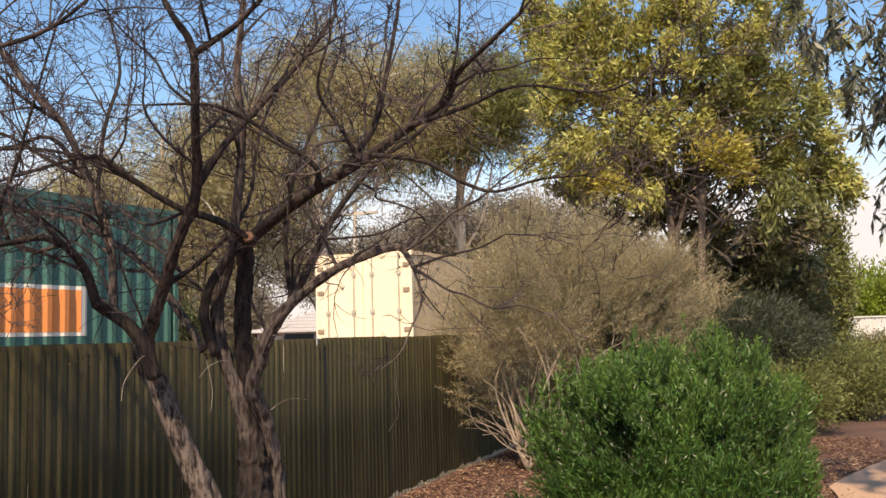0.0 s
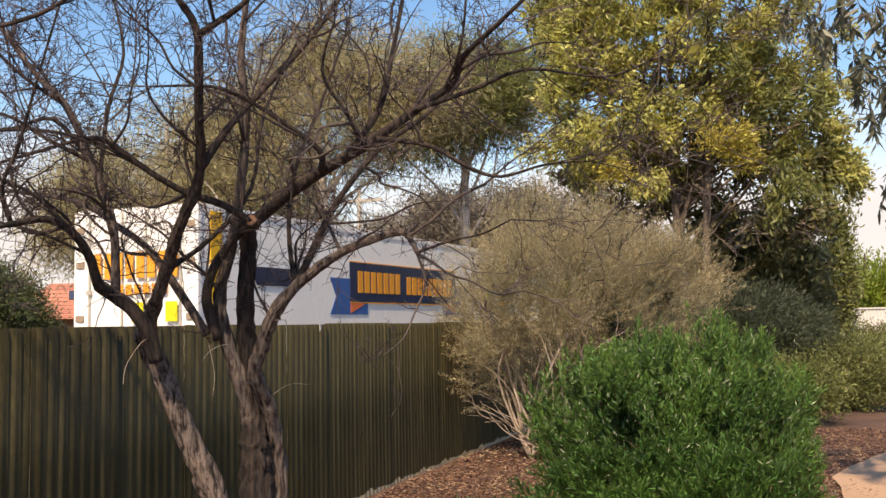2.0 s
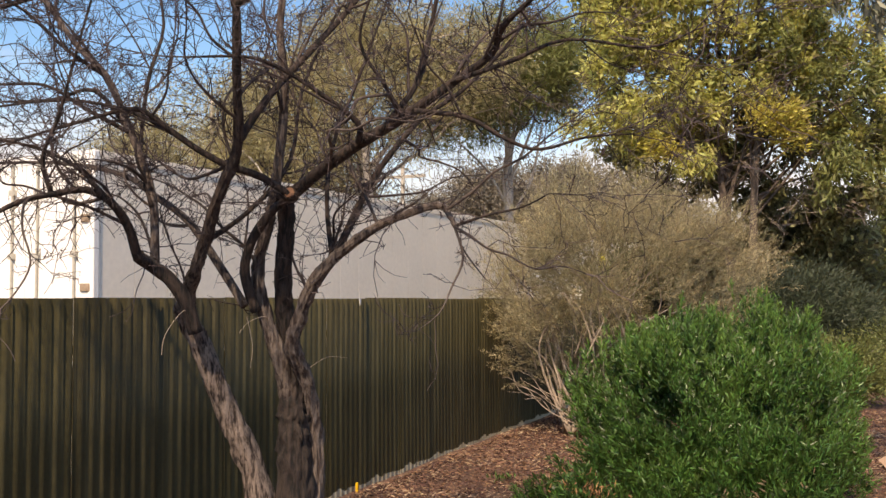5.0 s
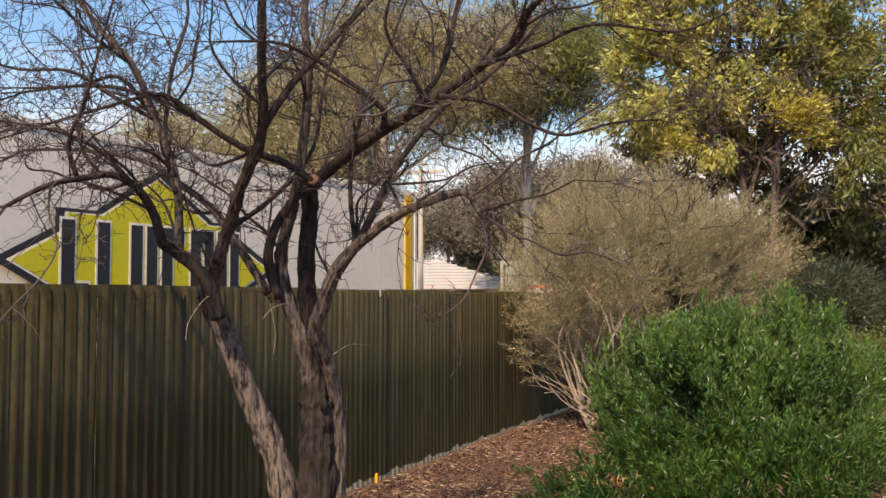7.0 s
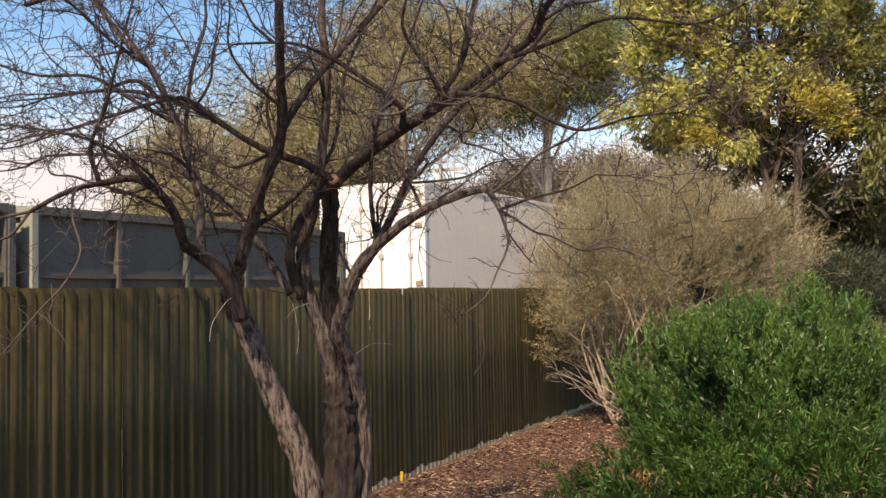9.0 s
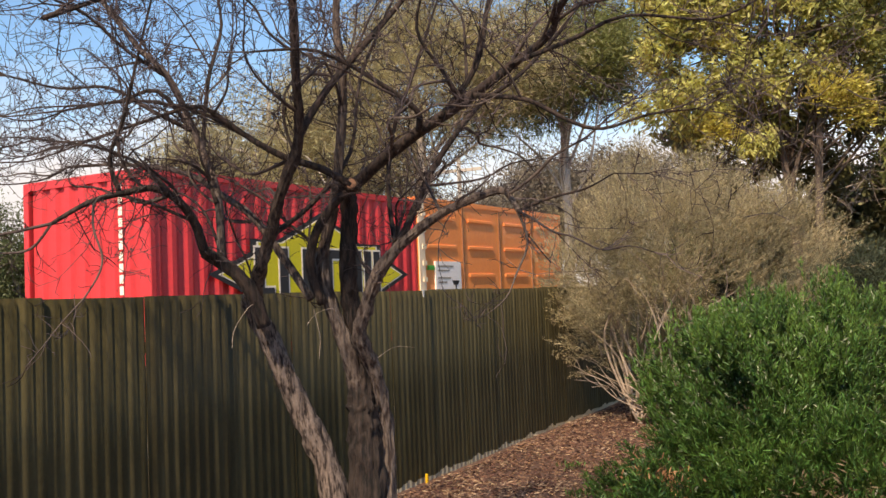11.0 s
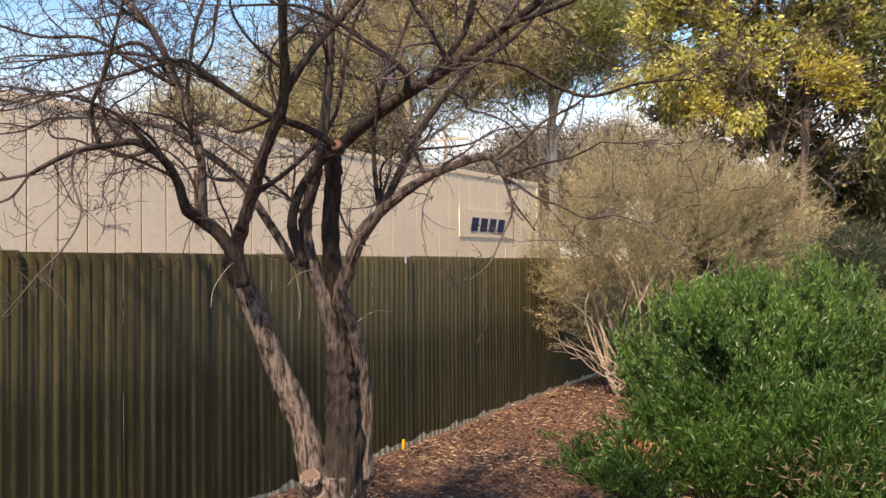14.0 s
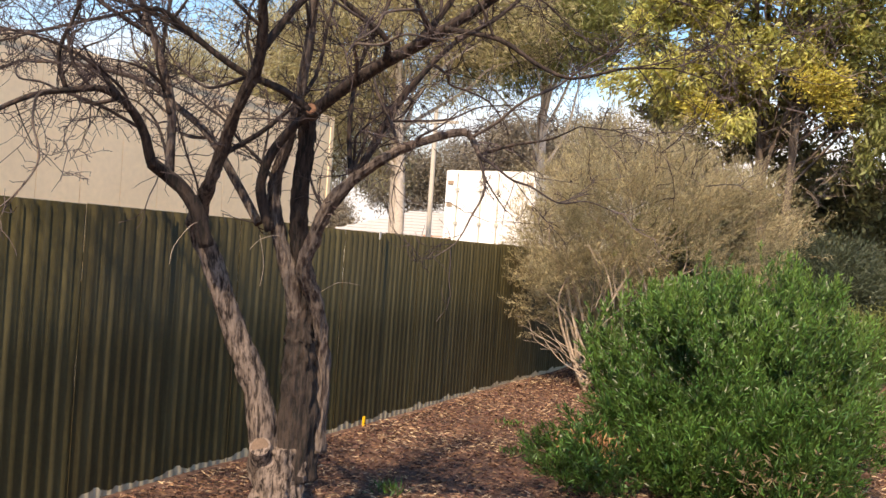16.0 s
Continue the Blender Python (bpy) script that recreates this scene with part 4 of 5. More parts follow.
# long leaf sprays hanging out in front of the crown
for blobs, n, m, lb in (([(-1.5, 2.4, 5.6, 0.6, 1.2, 0.42), (-1.5, 1.2, 6.1, 0.5, 0.8, 0.35), (-1.5, 0.9, 4.7, 0.4, 0.5, 0.3), (-1.3, 2.2, 7.7, 0.8, 1.3, 0.8), (-1.4, 0.3, 8.9, 0.8, 1.4, 0.6)], 150, L_YELLOW, "yellow-green outer leaf sprays"),
                        ([(-1.2, -0.9, 7.4, 0.8, 1.1, 1.0), (-1.0, -2.0, 6.4, 0.7, 0.9, 0.9), (-0.9, -2.2, 4.4, 0.7, 0.9, 0.8)], 55, L_MID, "mid green outer leaf sprays")):
    q = clumps(blobs, n, 0.13, 55, 0.4)
    tagged(leaf_mesh("outer_spray", q[0], q[1] * 0.6 + RNG.normal(size=q[1].shape) * 0.6 + np.array([-0.3, 0, -0.2]), 0.20, 0.052, m, ytree, 0.25, lb), kind="stuff")
# leafless grey twigs inside its crown
yrr = random.Random(21)
yv, yf = [], []
for k in range(120):
    p = Vector((yrr.uniform(-1.2, 0.8), yrr.uniform(-2.9, 3.2), yrr.uniform(3.1, 8.6)))
    d = Vector((yrr.gauss(0, 0.6), yrr.gauss(0, 1), yrr.gauss(0.35, 0.8))).normalized()
    for _ in range(6):
        rows, c = [], p + Vector((yrr.gauss(0, 1), yrr.gauss(0, 1), yrr.gauss(0, 1))) * 0.10
        e = (d + Vector((yrr.gauss(0, 1), yrr.gauss(0, 1), yrr.gauss(0, 1))) * 0.45).normalized()
        for i in range(4):
            rows.append((*c, 0.011 - 0.0028 * i))
            e = (e + Vector((yrr.gauss(0, 1), yrr.gauss(0, 1), yrr.gauss(0, 1))) * 0.25).normalized()
            c = c + e * 0.26
        tv, tf = tube(rows, 3)
        o = len(yv)
        yv += tv
        yf += [tuple(i + o for i in q) for q in tf]
tagged(pydata("inner_brushwood", yv, yf, GREYTWIG, ytree, "leafless grey-brown inner twigs"), kind="stuff")
# darker broadleaf trees in the gap beside it
leafy_tree("broadleaf_tree", "dark green bushy tree behind the shrubs", (25.5, 1.2, 0), 4.2, [(0, 0, 2.9, 1.5, 1.5, 1.7), (0, -0.5, 2.2, 1.4, 1.1, 1.4), (0, 1.6, 2.3, 1.3, 1.3, 1.2)], 360, 180, 0.14, 0.055, L_DARK, DARKBARK, 0.12, 0.17, 0, 2, 0.4)
leafy_tree("broadleaf_tree", "olive bushy tree behind the dry shrub", (27.0, 3.6, 0), 3.6, [(0, 0, 2.3, 1.5, 2.2, 1.3), (0, 2.0, 2.0, 1.3, 1.6, 1.1)], 300, 170, 0.14, 0.055, L_MID, DARKBARK, 0.12, 0.17, 0, 2, 0.4)

# weeping gum sprays close by
gum = plant("weeping_gum", "grey-green gum tree with hanging sickle leaves", (9.4, -2.6, 0))
pydata("trunk", *tube([(0, 0, 0, 0.20), (0.1, 0.2, 2.0, 0.17), (0.0, 0.5, 4.2, 0.13), (-0.2, 1.2, 6.2, 0.07)], 10, 0.15, 2), GUMBARK, gum, "", True)
ghang = [(-0.7, 2.15, 4.0), (-0.3, 1.9, 3.6), (-1.0, 2.0, 4.6), (0.2, 1.9, 4.2), (-0.2, 2.45, 4.7), (0.6, 2.0, 3.3), (-1.4, 1.7, 4.3), (0.9, 2.3, 4.4), (0.3, 1.4, 3.9), (-0.6, 1.3, 3.4), (1.2, 1.6, 3.7), (1.4, 2.5, 5.0), (0.4, 2.7, 5.3), (-0.8, 2.6, 5.4)]
stems(gum, (-0.1, 0.8, 5.2), ghang, 0.03, 0.006, GUMBARK, "branch", 6, 0.25)
# hanging sprays: a drooping twig with sickle leaves down its length
gtw, gle, gld = [], [], []
for g in ghang:
    for k in range(9):
        p = np.array(g) + RNG.normal(size=3) * (0.20, 0.16, 0.26)
        q = p + np.array([RNG.normal() * 0.10, RNG.normal() * 0.10, -RNG.uniform(0.25, 0.55)])
        gtw.append((tuple(p), tuple(q)))
        m = int(RNG.integers(16, 28))
        u = RNG.uniform(0.1, 1, (m, 1))
        gle.append(p + (q - p) * u + RNG.normal(size=(m, 3)) * 0.012)
        gld.append(RNG.normal(size=(m, 3)) * 0.5 + np.array([0, 0, -0.9]))
gbm = bmesh.new()
for p, q in gtw:
    rod(gbm, p, q, 0.004, 0.002, 3)
tagged(part("spray_wood", gbm, DARKBARK, gum), kind="stuff")
tagged(leaf_mesh("foliage", np.concatenate(gle), np.concatenate(gld), 0.15, 0.036, L_GUM, gum), kind="stuff")

# tall she-oaks behind the railway
leafy_tree("she_oak", "tall olive she-oak with fine hanging foliage behind the railway", (27.5, 14.0, 0), 10.0,
           [(0, 0.4, 8.4, 2.6, 2.8, 2.6), (0.6, -2.6, 9.0, 2.2, 2.2, 1.7), (-0.4, 2.8, 7.2, 2.2, 2.4, 2.8), (0, 0.4, 10.2, 2.2, 2.4, 1.5), (0.4, 2.0, 5.0, 1.7, 1.9, 1.6)], 700, 110, 0.26, 0.028, L_OLIVE, GUMBARK, 0.22, 0.34, 0.5, 2, 0.36, "trees behind the railway")
leafy_tree("she_oak", "broad golden-olive she-oak behind the railway", (25.2, 18.6, 0), 8.0,
           [(0, 0, 6.4, 2.2, 2.6, 2.6), (0, 2.2, 5.6, 2.0, 1.8, 2.3), (0, -2.0, 6.0, 2.0, 2.2, 2.8), (0, 0.3, 4.2, 1.9, 2.4, 1.3), (0, 3.6, 5.4, 1.6, 1.3, 2.0)], 620, 110, 0.24, 0.028, L_OLIVE, GUMBARK, 0.2, 0.32, 0.5, 2, 0.36, "trees behind the railway")
leafy_tree("she_oak", "dark green she-oak overhanging the railway", (31.0, 10.8, 0), 11.0,
           [(0, 0, 9.4, 2.2, 2.4, 2.0), (-0.5, -1.8, 9.4, 2.0, 2.0, 1.5), (-0.6, 1.4, 8.8, 2.0, 2.2, 1.8)], 420, 110, 0.28, 0.034, L_MID, GUMBARK, 0.2, 0.36, 0.5, 1, 0.38, "trees behind the railway")
for i, (x, y, h, s) in enumerate(((43, 15.6, 6.4, 2.4), (46.5, 13.0, 6.8, 2.6), (49, 17.5, 6.2, 2.5), (52, 11.0, 7.0, 3.0), (55.5, 24.0, 6.6, 2.6), (53.5, 27.5, 6.2, 2.7), (58, 20.5, 6.4, 2.4))):
    leafy_tree("far_gum", "hazy grey-brown gum tree in the distance", (x, y, 0), h, [(0, 0, h, s, s, s * 0.7), (0.5, -s * 0.5, h - 0.9, s * 0.8, s * 0.8, s * 0.5)], 260, 90, 0.26, 0.06, L_FAR, GUMBARK, 0.18, 0.4, 0.3, 1, 0.4, "far gums")
leafy_tree("far_pine", "dark blue-green pine beyond the white house", (56.5, 22.6, 0), 6.6, [(0, 0, 4.4, 1.1, 1.1, 2.4), (0.2, -0.4, 3.4, 1.5, 1.5, 1.6)], 260, 90, 0.24, 0.05, L_GREY, DARKBARK, 0.15, 0.3, 0.2, 1, 0.4)
for i, (x, y, h, s, m) in enumerate(((29.5, 31.4, 4.9, 2.2, L_GARDEN), (26.5, 33.5, 5.8, 2.8, L_GARDEN), (33.0, 32.6, 4.1, 2.0, L_GARDEN), (22, 37, 6.4, 3.2, L_GARDEN), (37.5, 39.5, 4.9, 2.4, L_MID), (41.5, 30.6, 4.6, 1.9, L_GARDEN), (46, 29, 5.0, 2.4, L_FAR), (49, 32.5, 5.4, 2.2, L_MID))):
    leafy_tree("garden_tree", "dense dark green garden tree by the houses", (x, y, 0), h, [(0, 0, h * 0.62, s, s, h * 0.5), (0.3, -s * 0.5, h * 0.5, s * 0.7, s * 0.7, h * 0.36)], 380, 90, 0.19, 0.055, m, DARKBARK, 0.15, 0.3, 0.0, 1, 0.4, "garden trees")
for i, (x, y, h) in enumerate(((36.5, -0.9, 6.3), (40.5, -2.3, 4.2), (43.5, -3.6, 4.4), (46, -2.0, 4.6), (41, -4.2, 3.9))):
    leafy_tree("cypress", "bright lime-green conifer behind the pale fence" if i else "slender mid-green conifer before the pale fence", (x, y, 0), h, [(0, 0, h * 0.5, 1.2 if i else 0.55, 1.2 if i else 0.6, h * 0.5), (0.2, 0.1, h * 0.36, 1.4 if i else 0.8, 1.4 if i else 0.8, h * 0.34)], 210, 60, 0.20, 0.07, L_LIME if i else L_MID, DARKBARK, 0.12, 0.2, 0.0, 1, 0.4, "conifers")


# ---- pale fence at the end of the garden ----
def pale_fence():
    e = new("pale_fence")
    tagged(e, "pale grey corrugated metal fence at the end of the garden", "fence", kind="structure")
    for k in range(8):
        v, f = [], []
        n = 60
        for z in (0.0, 2.05):
            for i in range(n + 1):
                y = i * 0.04
                v.append((0.02 * math.sin(math.tau * y / 0.12), y, z))
        for i in range(n):
            f.append((i, i + 1, n + 2 + i, n + 1 + i))
        o = pydata("sheet", v, f, WHITEMETAL, e)
        o.location = (38.6, -14.6 + k * 2.4 - 2.4, 0)
        md = o.modifiers.new("thick", "SOLIDIFY")
        md.thickness = 0.004
    part("cap", boxed(38.55, 38.65, -17, 2.2, 2.05, 2.10), WHITEMETAL, e)


pale_fence()


# ---- houses and pole behind the railway ----
def house(name, label, base, turn, w, d, eave, ridge, wall, roof, panels=False, door=None):
    e = new(name)
    e.matrix_world = pose(*base, 0, 0, turn)
    tagged(e, label, "house")
    part("wall", boxed(-w / 2, w / 2, -d / 2, d / 2, 0, eave), wall, e)
    bm = bmesh.new()
    o, h = 0.5, max(0.3, w / 2 - d / 2)
    a = [bm.verts.new(p) for p in ((-w / 2 - o, -d / 2 - o, eave), (w / 2 + o, -d / 2 - o, eave), (w / 2 + o, d / 2 + o, eave), (-w / 2 - o, d / 2 + o, eave))]
    b = [bm.verts.new(p) for p in ((-h, 0, ridge), (h, 0, ridge))]
    for q in ((a[0], a[1], b[1], b[0]), (a[1], a[2], b[1]), (a[2], a[3], b[0], b[1]), (a[3], a[0], b[0]), (a[3], a[2], a[1], a[0])):
        bm.faces.new(q)
    rf = part("roof", bm, roof, e)
    slope = math.atan2(ridge - eave, d / 2 + o)
    for i in range(9):
        k = (i + 0.5) / 9
        half = (w / 2 + o) * (1 - k) + h * k
        z, y = eave + (ridge - eave) * k, -(d / 2 + o) * (1 - k)
        ob = part("tile_course", boxed(-half, half, -0.16, 0.16, 0.005, 0.03), roof, rf)
        ob.matrix_local = Matrix.Translation((0, y, z)) @ Matrix.Rotation(slope, 4, "X")
    for x in (-w * 0.3, w * 0.22):
        wd = part("window", boxed(x - 0.8, x + 0.8, -d / 2 - 0.05, -d / 2 + 0.02, 1.0, 2.2), WHITEWALL, e)
        part("pane", boxed(x - 0.72, x + 0.72, -d / 2 - 0.06, -d / 2 - 0.052, 1.08, 2.12), SOLAR, wd)
    if door:
        part("door", boxed(-0.5, 0.5, -d / 2 - 0.05, -d / 2 + 0.02, 0, 2.4), door, e)
    if panels:
        for i in range(3):
            k = 0.62
            ob = part("solar_panel", boxed(-0.42, 0.42, -0.55, 0.55, 0.05, 0.09), SOLAR, e, "blue solar panel")
            ob.matrix_local = Matrix.Translation((0.6 + i * 0.88, -(d / 2 + o) * (1 - k), eave + (ridge - eave) * k)) @ Matrix.Rotation(slope, 4, "X")
    return e


house("tiled_house", "brick house with terracotta tiled hip roof and solar panels", (46.2, 40.4, 0), -50, 8.4, 7, 2.5, 4.6, BRICKWALL, ROOFTILE, True)
house("tiled_house", "low brick house with a terracotta tiled roof", (56.0, 42.6, 0), -52, 6.4, 6, 2.2, 3.5, BRICKWALL, ROOFTILE)
house("white_house", "white rendered house with pale roof and an orange door", (47, 21.8, 0), -64, 10, 8, 2.2, 3.7, WHITEWALL, GREYROOF, False, ORANGEWALL)


def pole(x, y, h, r, label):
    e = new("power_pole")
    e.location = (x, y, 0)
    tagged(e, label, "pole")
    part("shaft", rod(bmesh.new(), (0, 0, 0), (0, 0, h), r, r * 0.7, 10), POLE, e)
    part("crossarm", boxed(-0.06, 0.06, -1.0, 1.0, h - 0.6, h - 0.48), POLE, e)


pole(36.0, 16.9, 7.4, 0.12, "slim pale power pole beside the white house")


# ---- train ----
MOVING = []


def carried(ob, s):
    MOVING.append((ob, s))
    return ob


def star_sign(e, cx, cz, w, h, material=P_YELLOW, y=-0.05):
    """Pointed star board with a dark border, and dark bars for its lettering."""
    def outline(k):
        a, b = w * k, h * k
        return [(cx - a, cz), (cx - a * 0.66, cz + b * 0.33), (cx - a * 0.66, cz + b * 0.46 + 0.06), (cx - a * 0.42, cz + b * 0.46 + 0.06), (cx, cz + b), (cx + a * 0.42, cz + b * 0.46 + 0.06), (cx + a * 0.66, cz + b * 0.46 + 0.06), (cx + a * 0.66, cz + b * 0.33),
                (cx + a, cz), (cx + a * 0.66, cz - b * 0.33), (cx + a * 0.66, cz - b * 0.46 - 0.06), (cx + a * 0.42, cz - b * 0.46 - 0.06), (cx, cz - b), (cx - a * 0.42, cz - b * 0.46 - 0.06), (cx - a * 0.66, cz - b * 0.46 - 0.06), (cx - a * 0.66, cz - b * 0.33)]
    part("sign_border", plate(bmesh.new(), outline(1.0), y, y + 0.008), P_BLACK, e, "black border of a star-shaped sign")
    part("sign_face", plate(bmesh.new(), outline(0.90), y - 0.006, y), material, e, "yellow star-shaped sign face")
    part("sign_line", plate(bmesh.new(), outline(0.925), y - 0.003, y + 0.003), P_OFFWHITE, e, "thin white line inside the border")
    lw = w * 1.30 / 6
    z0, z1, h0, h1 = cz - h * 0.34, cz + h * 0.40, cz - h * 0.20, cz + h * 0.26
    for i in range(6):
        x0 = cx - w * 0.65 + lw * i
        rects = [(0.10, 0.45, z0, z1)]
        rects += [(0.60, 0.93, z0, z1)] if i in (2, 4, 5) else []
        rects += [(0.45, 0.85, z0, h0)] if i in (0, 4) else []
        rects += [(0.45, 0.85, h1, z1)] if i in (3, 4) else []
        edge, bm = bmesh.new(), bmesh.new()
        for p, q, u, v in rects:
            box(edge, x0 + lw * p - 0.03, x0 + lw * q + 0.03, y - 0.010, y - 0.006, u - 0.03, v + 0.03)
            box(bm, x0 + lw * p, x0 + lw * q, y - 0.015, y - 0.010, u, v)
        part("bar_edge", edge, P_OFFWHITE, part("sign_bar", bm, P_BLACK, e))


def container(name, label, length, top, side, end, style="panel", doors=True, seam=0.6, group="containers on the train"):
    """Container at its own origin: leading end at x 0, near side at y 0, floor at z 0."""
    H, W = top - DECK, 2.44
    e = new(name)
    tagged(e, label, "container", group)
    c = 0.10
    for x in (0, length - c):
        for y in (0, W - c):
            part("corner_post", boxed(x, x + c, y, y + c, 0, H, bevel=0.012), end if style != "corr" and x == 0 else side, e)
    for y in (0.0, W - 0.08):
        part("bottom_rail", boxed(c, length - c, y, y + 0.08, 0, 0.14), side, e)
        part("top_rail", boxed(c, length - c, y, y + 0.08, H - 0.09, H), side, e)
    for x in (0, length - 0.08):
        part("end_sill", boxed(x + 0.002, x + 0.078, c, W - c, 0, 0.14), side, e)
        part("end_header", boxed(x + 0.002, x + 0.078, c, W - c, H - 0.11, H), end if x == 0 else side, e)
    part("roof", boxed(0.05, length - 0.05, 0.05, W - 0.05, H - 0.05, H + 0.012), side, e)
    if style == "corr":
        v, f = [], []
        x, up, xs = c, 0, []
        while x < length - c:
            xs += [(x, up), (min(x + 0.07, length - c), up)]
            x += 0.07 + 0.068
            up = 1 - up
        for z in (0.13, H - 0.08):
            for x, u in xs:
                v.append((x, 0.010 + 0.036 * u, z))
        n = len(xs)
        for i in range(n - 1):
            f.append((i, i + 1, n + i + 1, n + i))
        pydata("side_wall", v, f, side, e, "corrugated steel side")
        pydata("side_wall", [(p[0], W - p[1], p[2]) for p in v], [q[::-1] for q in f], side, e)
    elif style == "ribs":
        part("side_wall", boxed(c, length - c, 0.10, W - 0.10, 0.13, H - 0.08), side, e)
        k = round((length - 2 * c) / seam)
        for i in range(k + 1):
            x = c + (length - 2 * c) * i / k
            part("rib", boxed(x - 0.035, x + 0.035, 0.012, 0.10, 0.13, H - 0.08, bevel=0.01), side, e)
        part("rub_rail", boxed(c, length - c, 0.03, 0.10, H * 0.55, H * 0.55 + 0.06), side, e)
    else:
        part("core", boxed(0.03, length - 0.03, 0.03, W - 0.03, 0.10, H - 0.05), DARKSTEEL if style == "seam" else side, e)
        k = round((length - 2 * c) / seam)
        st = (length - 2 * c) / k
        gap = 0.012 if style == "seam" else 0.004
        for i in range(k):
            x = c + st * i
            part("side_panel", boxed(x + gap, x + st - gap, 0.014, 0.03, 0.14, H - 0.09), side, e)
        part("side_skin", boxed(c, length - c, W - 0.03, W - 0.014, 0.14, H - 0.09), side, e)
    if doors:
        for k, y0 in enumerate((0.10, 1.225)):
            d = part("door", boxed(0.012, 0.05, y0, y0 + 1.115, 0.14, H - 0.11, bevel=0.006), end, e, "container end door with locking rods")
            for y in (y0 + 0.22, y0 + 0.88):
                bm = rod(bmesh.new(), (-0.012, y, 0.05), (-0.012, y, H - 0.05), 0.017)
                for z in (0.35, H * 0.5, H - 0.5):
                    box(bm, -0.035, 0.012, y - 0.05, y + 0.05, z, z + 0.07)
                part("locking_rod", bm, GALV, d)
            yh = 0.105 if k == 0 else W - 0.16
            for z in (0.3, 0.9, H - 0.9, H - 0.35):
                part("hinge", boxed(-0.015, 0.02, yh - 0.05, yh + 0.11, z, z + 0.10, bevel=0.006), HINGE, d)
    else:
        xs, y, up = [], c, 0
        while y < W - c:
            xs += [(y, up), (min(y + 0.10, W - c), up)]
            y += 0.14
            up = 1 - up
        v = [(0.012 + 0.045 * u, y, z) for z in (0.13, H - 0.10) for y, u in xs]
        n = len(xs)
        pydata("end_wall", v, [(i, n + i, n + i + 1, i + 1) for i in range(n - 1)], end, e, "corrugated end wall")
    part("tail_wall", boxed(length - 0.05, length - 0.012, c, W - c, 0.13, H - 0.10), side, e)
    return e


def bars(e, x0, x1, z0, z1, n, material, y=-0.012, name="sign_bar", slant=0.0):
    w = (x1 - x0) / n
    for i in range(n):
        a = x0 + w * i
        part(name, plate(bmesh.new(), [(a, z0), (a + w * 0.74, z0), (a + w * 0.74 + slant, z1), (a + slant, z1)], y, y + 0.006), material, e)


# A, green with an orange panel; its tail alone is seen
A = container("container", "teal green container with an orange panel on its side", 12.2, 3.7, P_GREEN, P_GREEN, "corr")
def painted_corrugation(e, name, x0, x1, z0, z1, proud, material, label):
    """Paint on the folds of a corrugated side, between two heights."""
    x, up, xs = 0.10, 0, []
    while x < x1:
        xs += [(x, up), (x + 0.07, up)]
        x += 0.138
        up = 1 - up
    xs = [q for q in xs if x0 <= q[0] <= x1]
    n = len(xs)
    v = [(x, 0.010 + 0.036 * u - proud, z) for z in (z0, z1) for x, u in xs]
    pydata(name, v, [(i, i + 1, n + i + 1, n + i) for i in range(n - 1)], material, e, label)


painted_corrugation(A, "panel_border", 5.5, 10.46, 0.90, 1.53, 0.004, P_OFFWHITE, "white border of an orange panel")
painted_corrugation(A, "orange_panel", 5.6, 10.36, 0.95, 1.48, 0.008, P_ORANGE, "orange painted panel")
carried(A, -9.6)

B = container("container", "long beige refrigerated container with panelled sides", 14.5, 3.68, P_BEIGE, P_CREAM, "panel", True, 0.75)
carried(B, 10.3)

C = container("container", "long white container with yellow corner bands and a navy ribbon sign", 13.1, 3.66, P_WHITE, P_WHITE, "panel", True, 1.2)
for x in (0.30, 12.55):
    part("yellow_band", boxed(x, x + 0.28, -0.006, 0.014, 0.1, 2.55), P_AMBER, C, "amber yellow vertical band")
RX0, RX1 = 4.50, 9.45
part("ribbon", plate(bmesh.new(), [(RX0, 1.22), (RX1, 1.22), (RX1, 1.98), (RX0, 1.98)], -0.006, 0.008), P_NAVY, C, "navy ribbon sign")
for k, x in ((-1, RX0), (1, RX1)):
    part("ribbon_tail", plate(bmesh.new(), [(x - k * 0.7, 0.98), (x + k * 0.72, 0.98), (x + k * 0.50, 1.32), (x + k * 0.72, 1.66), (x - k * 0.7, 1.66)], 0.002, 0.011), P_BLUE, C, "blue ribbon tail with a red fold")
    part("ribbon_fold", plate(bmesh.new(), [(x - k * 0.66, 1.21), (x - k * 0.02, 1.21), (x - k * 0.02, 1.0)], -0.004, 0.001), P_FOLD, C)
for x, z0, z1 in ((RX0, 1.20, 1.22), (RX0, 1.98, 2.0)):
    part("ribbon_edge", boxed(RX0, RX1, -0.008, 0.008, z0, z1), P_LETTER, C)
bars(C, RX0 + 0.3, RX0 + 2.15, 1.40, 1.82, 7, P_LETTER)
bars(C, RX0 + 2.4, RX1 - 0.15, 1.40, 1.78, 9, P_LETTER)
bm = bmesh.new()
bmesh.ops.create_cone(bm, cap_ends=True, segments=24, radius1=0.42, radius2=0.42, depth=0.012, matrix=Matrix.Translation((11.5, -0.002, 1.68)) @ Matrix.Rotation(radians(90), 4, "X") @ Matrix.Diagonal((1, 1.25, 1, 1)))
part("emblem_ring", bm, P_NAVY, C, "navy oval emblem")
for s, m in ((-1, P_YELLOW), (1, P_LEAF)):
    part("emblem_leaf", plate(bmesh.new(), [(11.5, 1.24), (11.5 + s * 0.26, 1.50), (11.5 + s * 0.22, 1.80), (11.5, 2.02)], -0.016, -0.009), m, C)
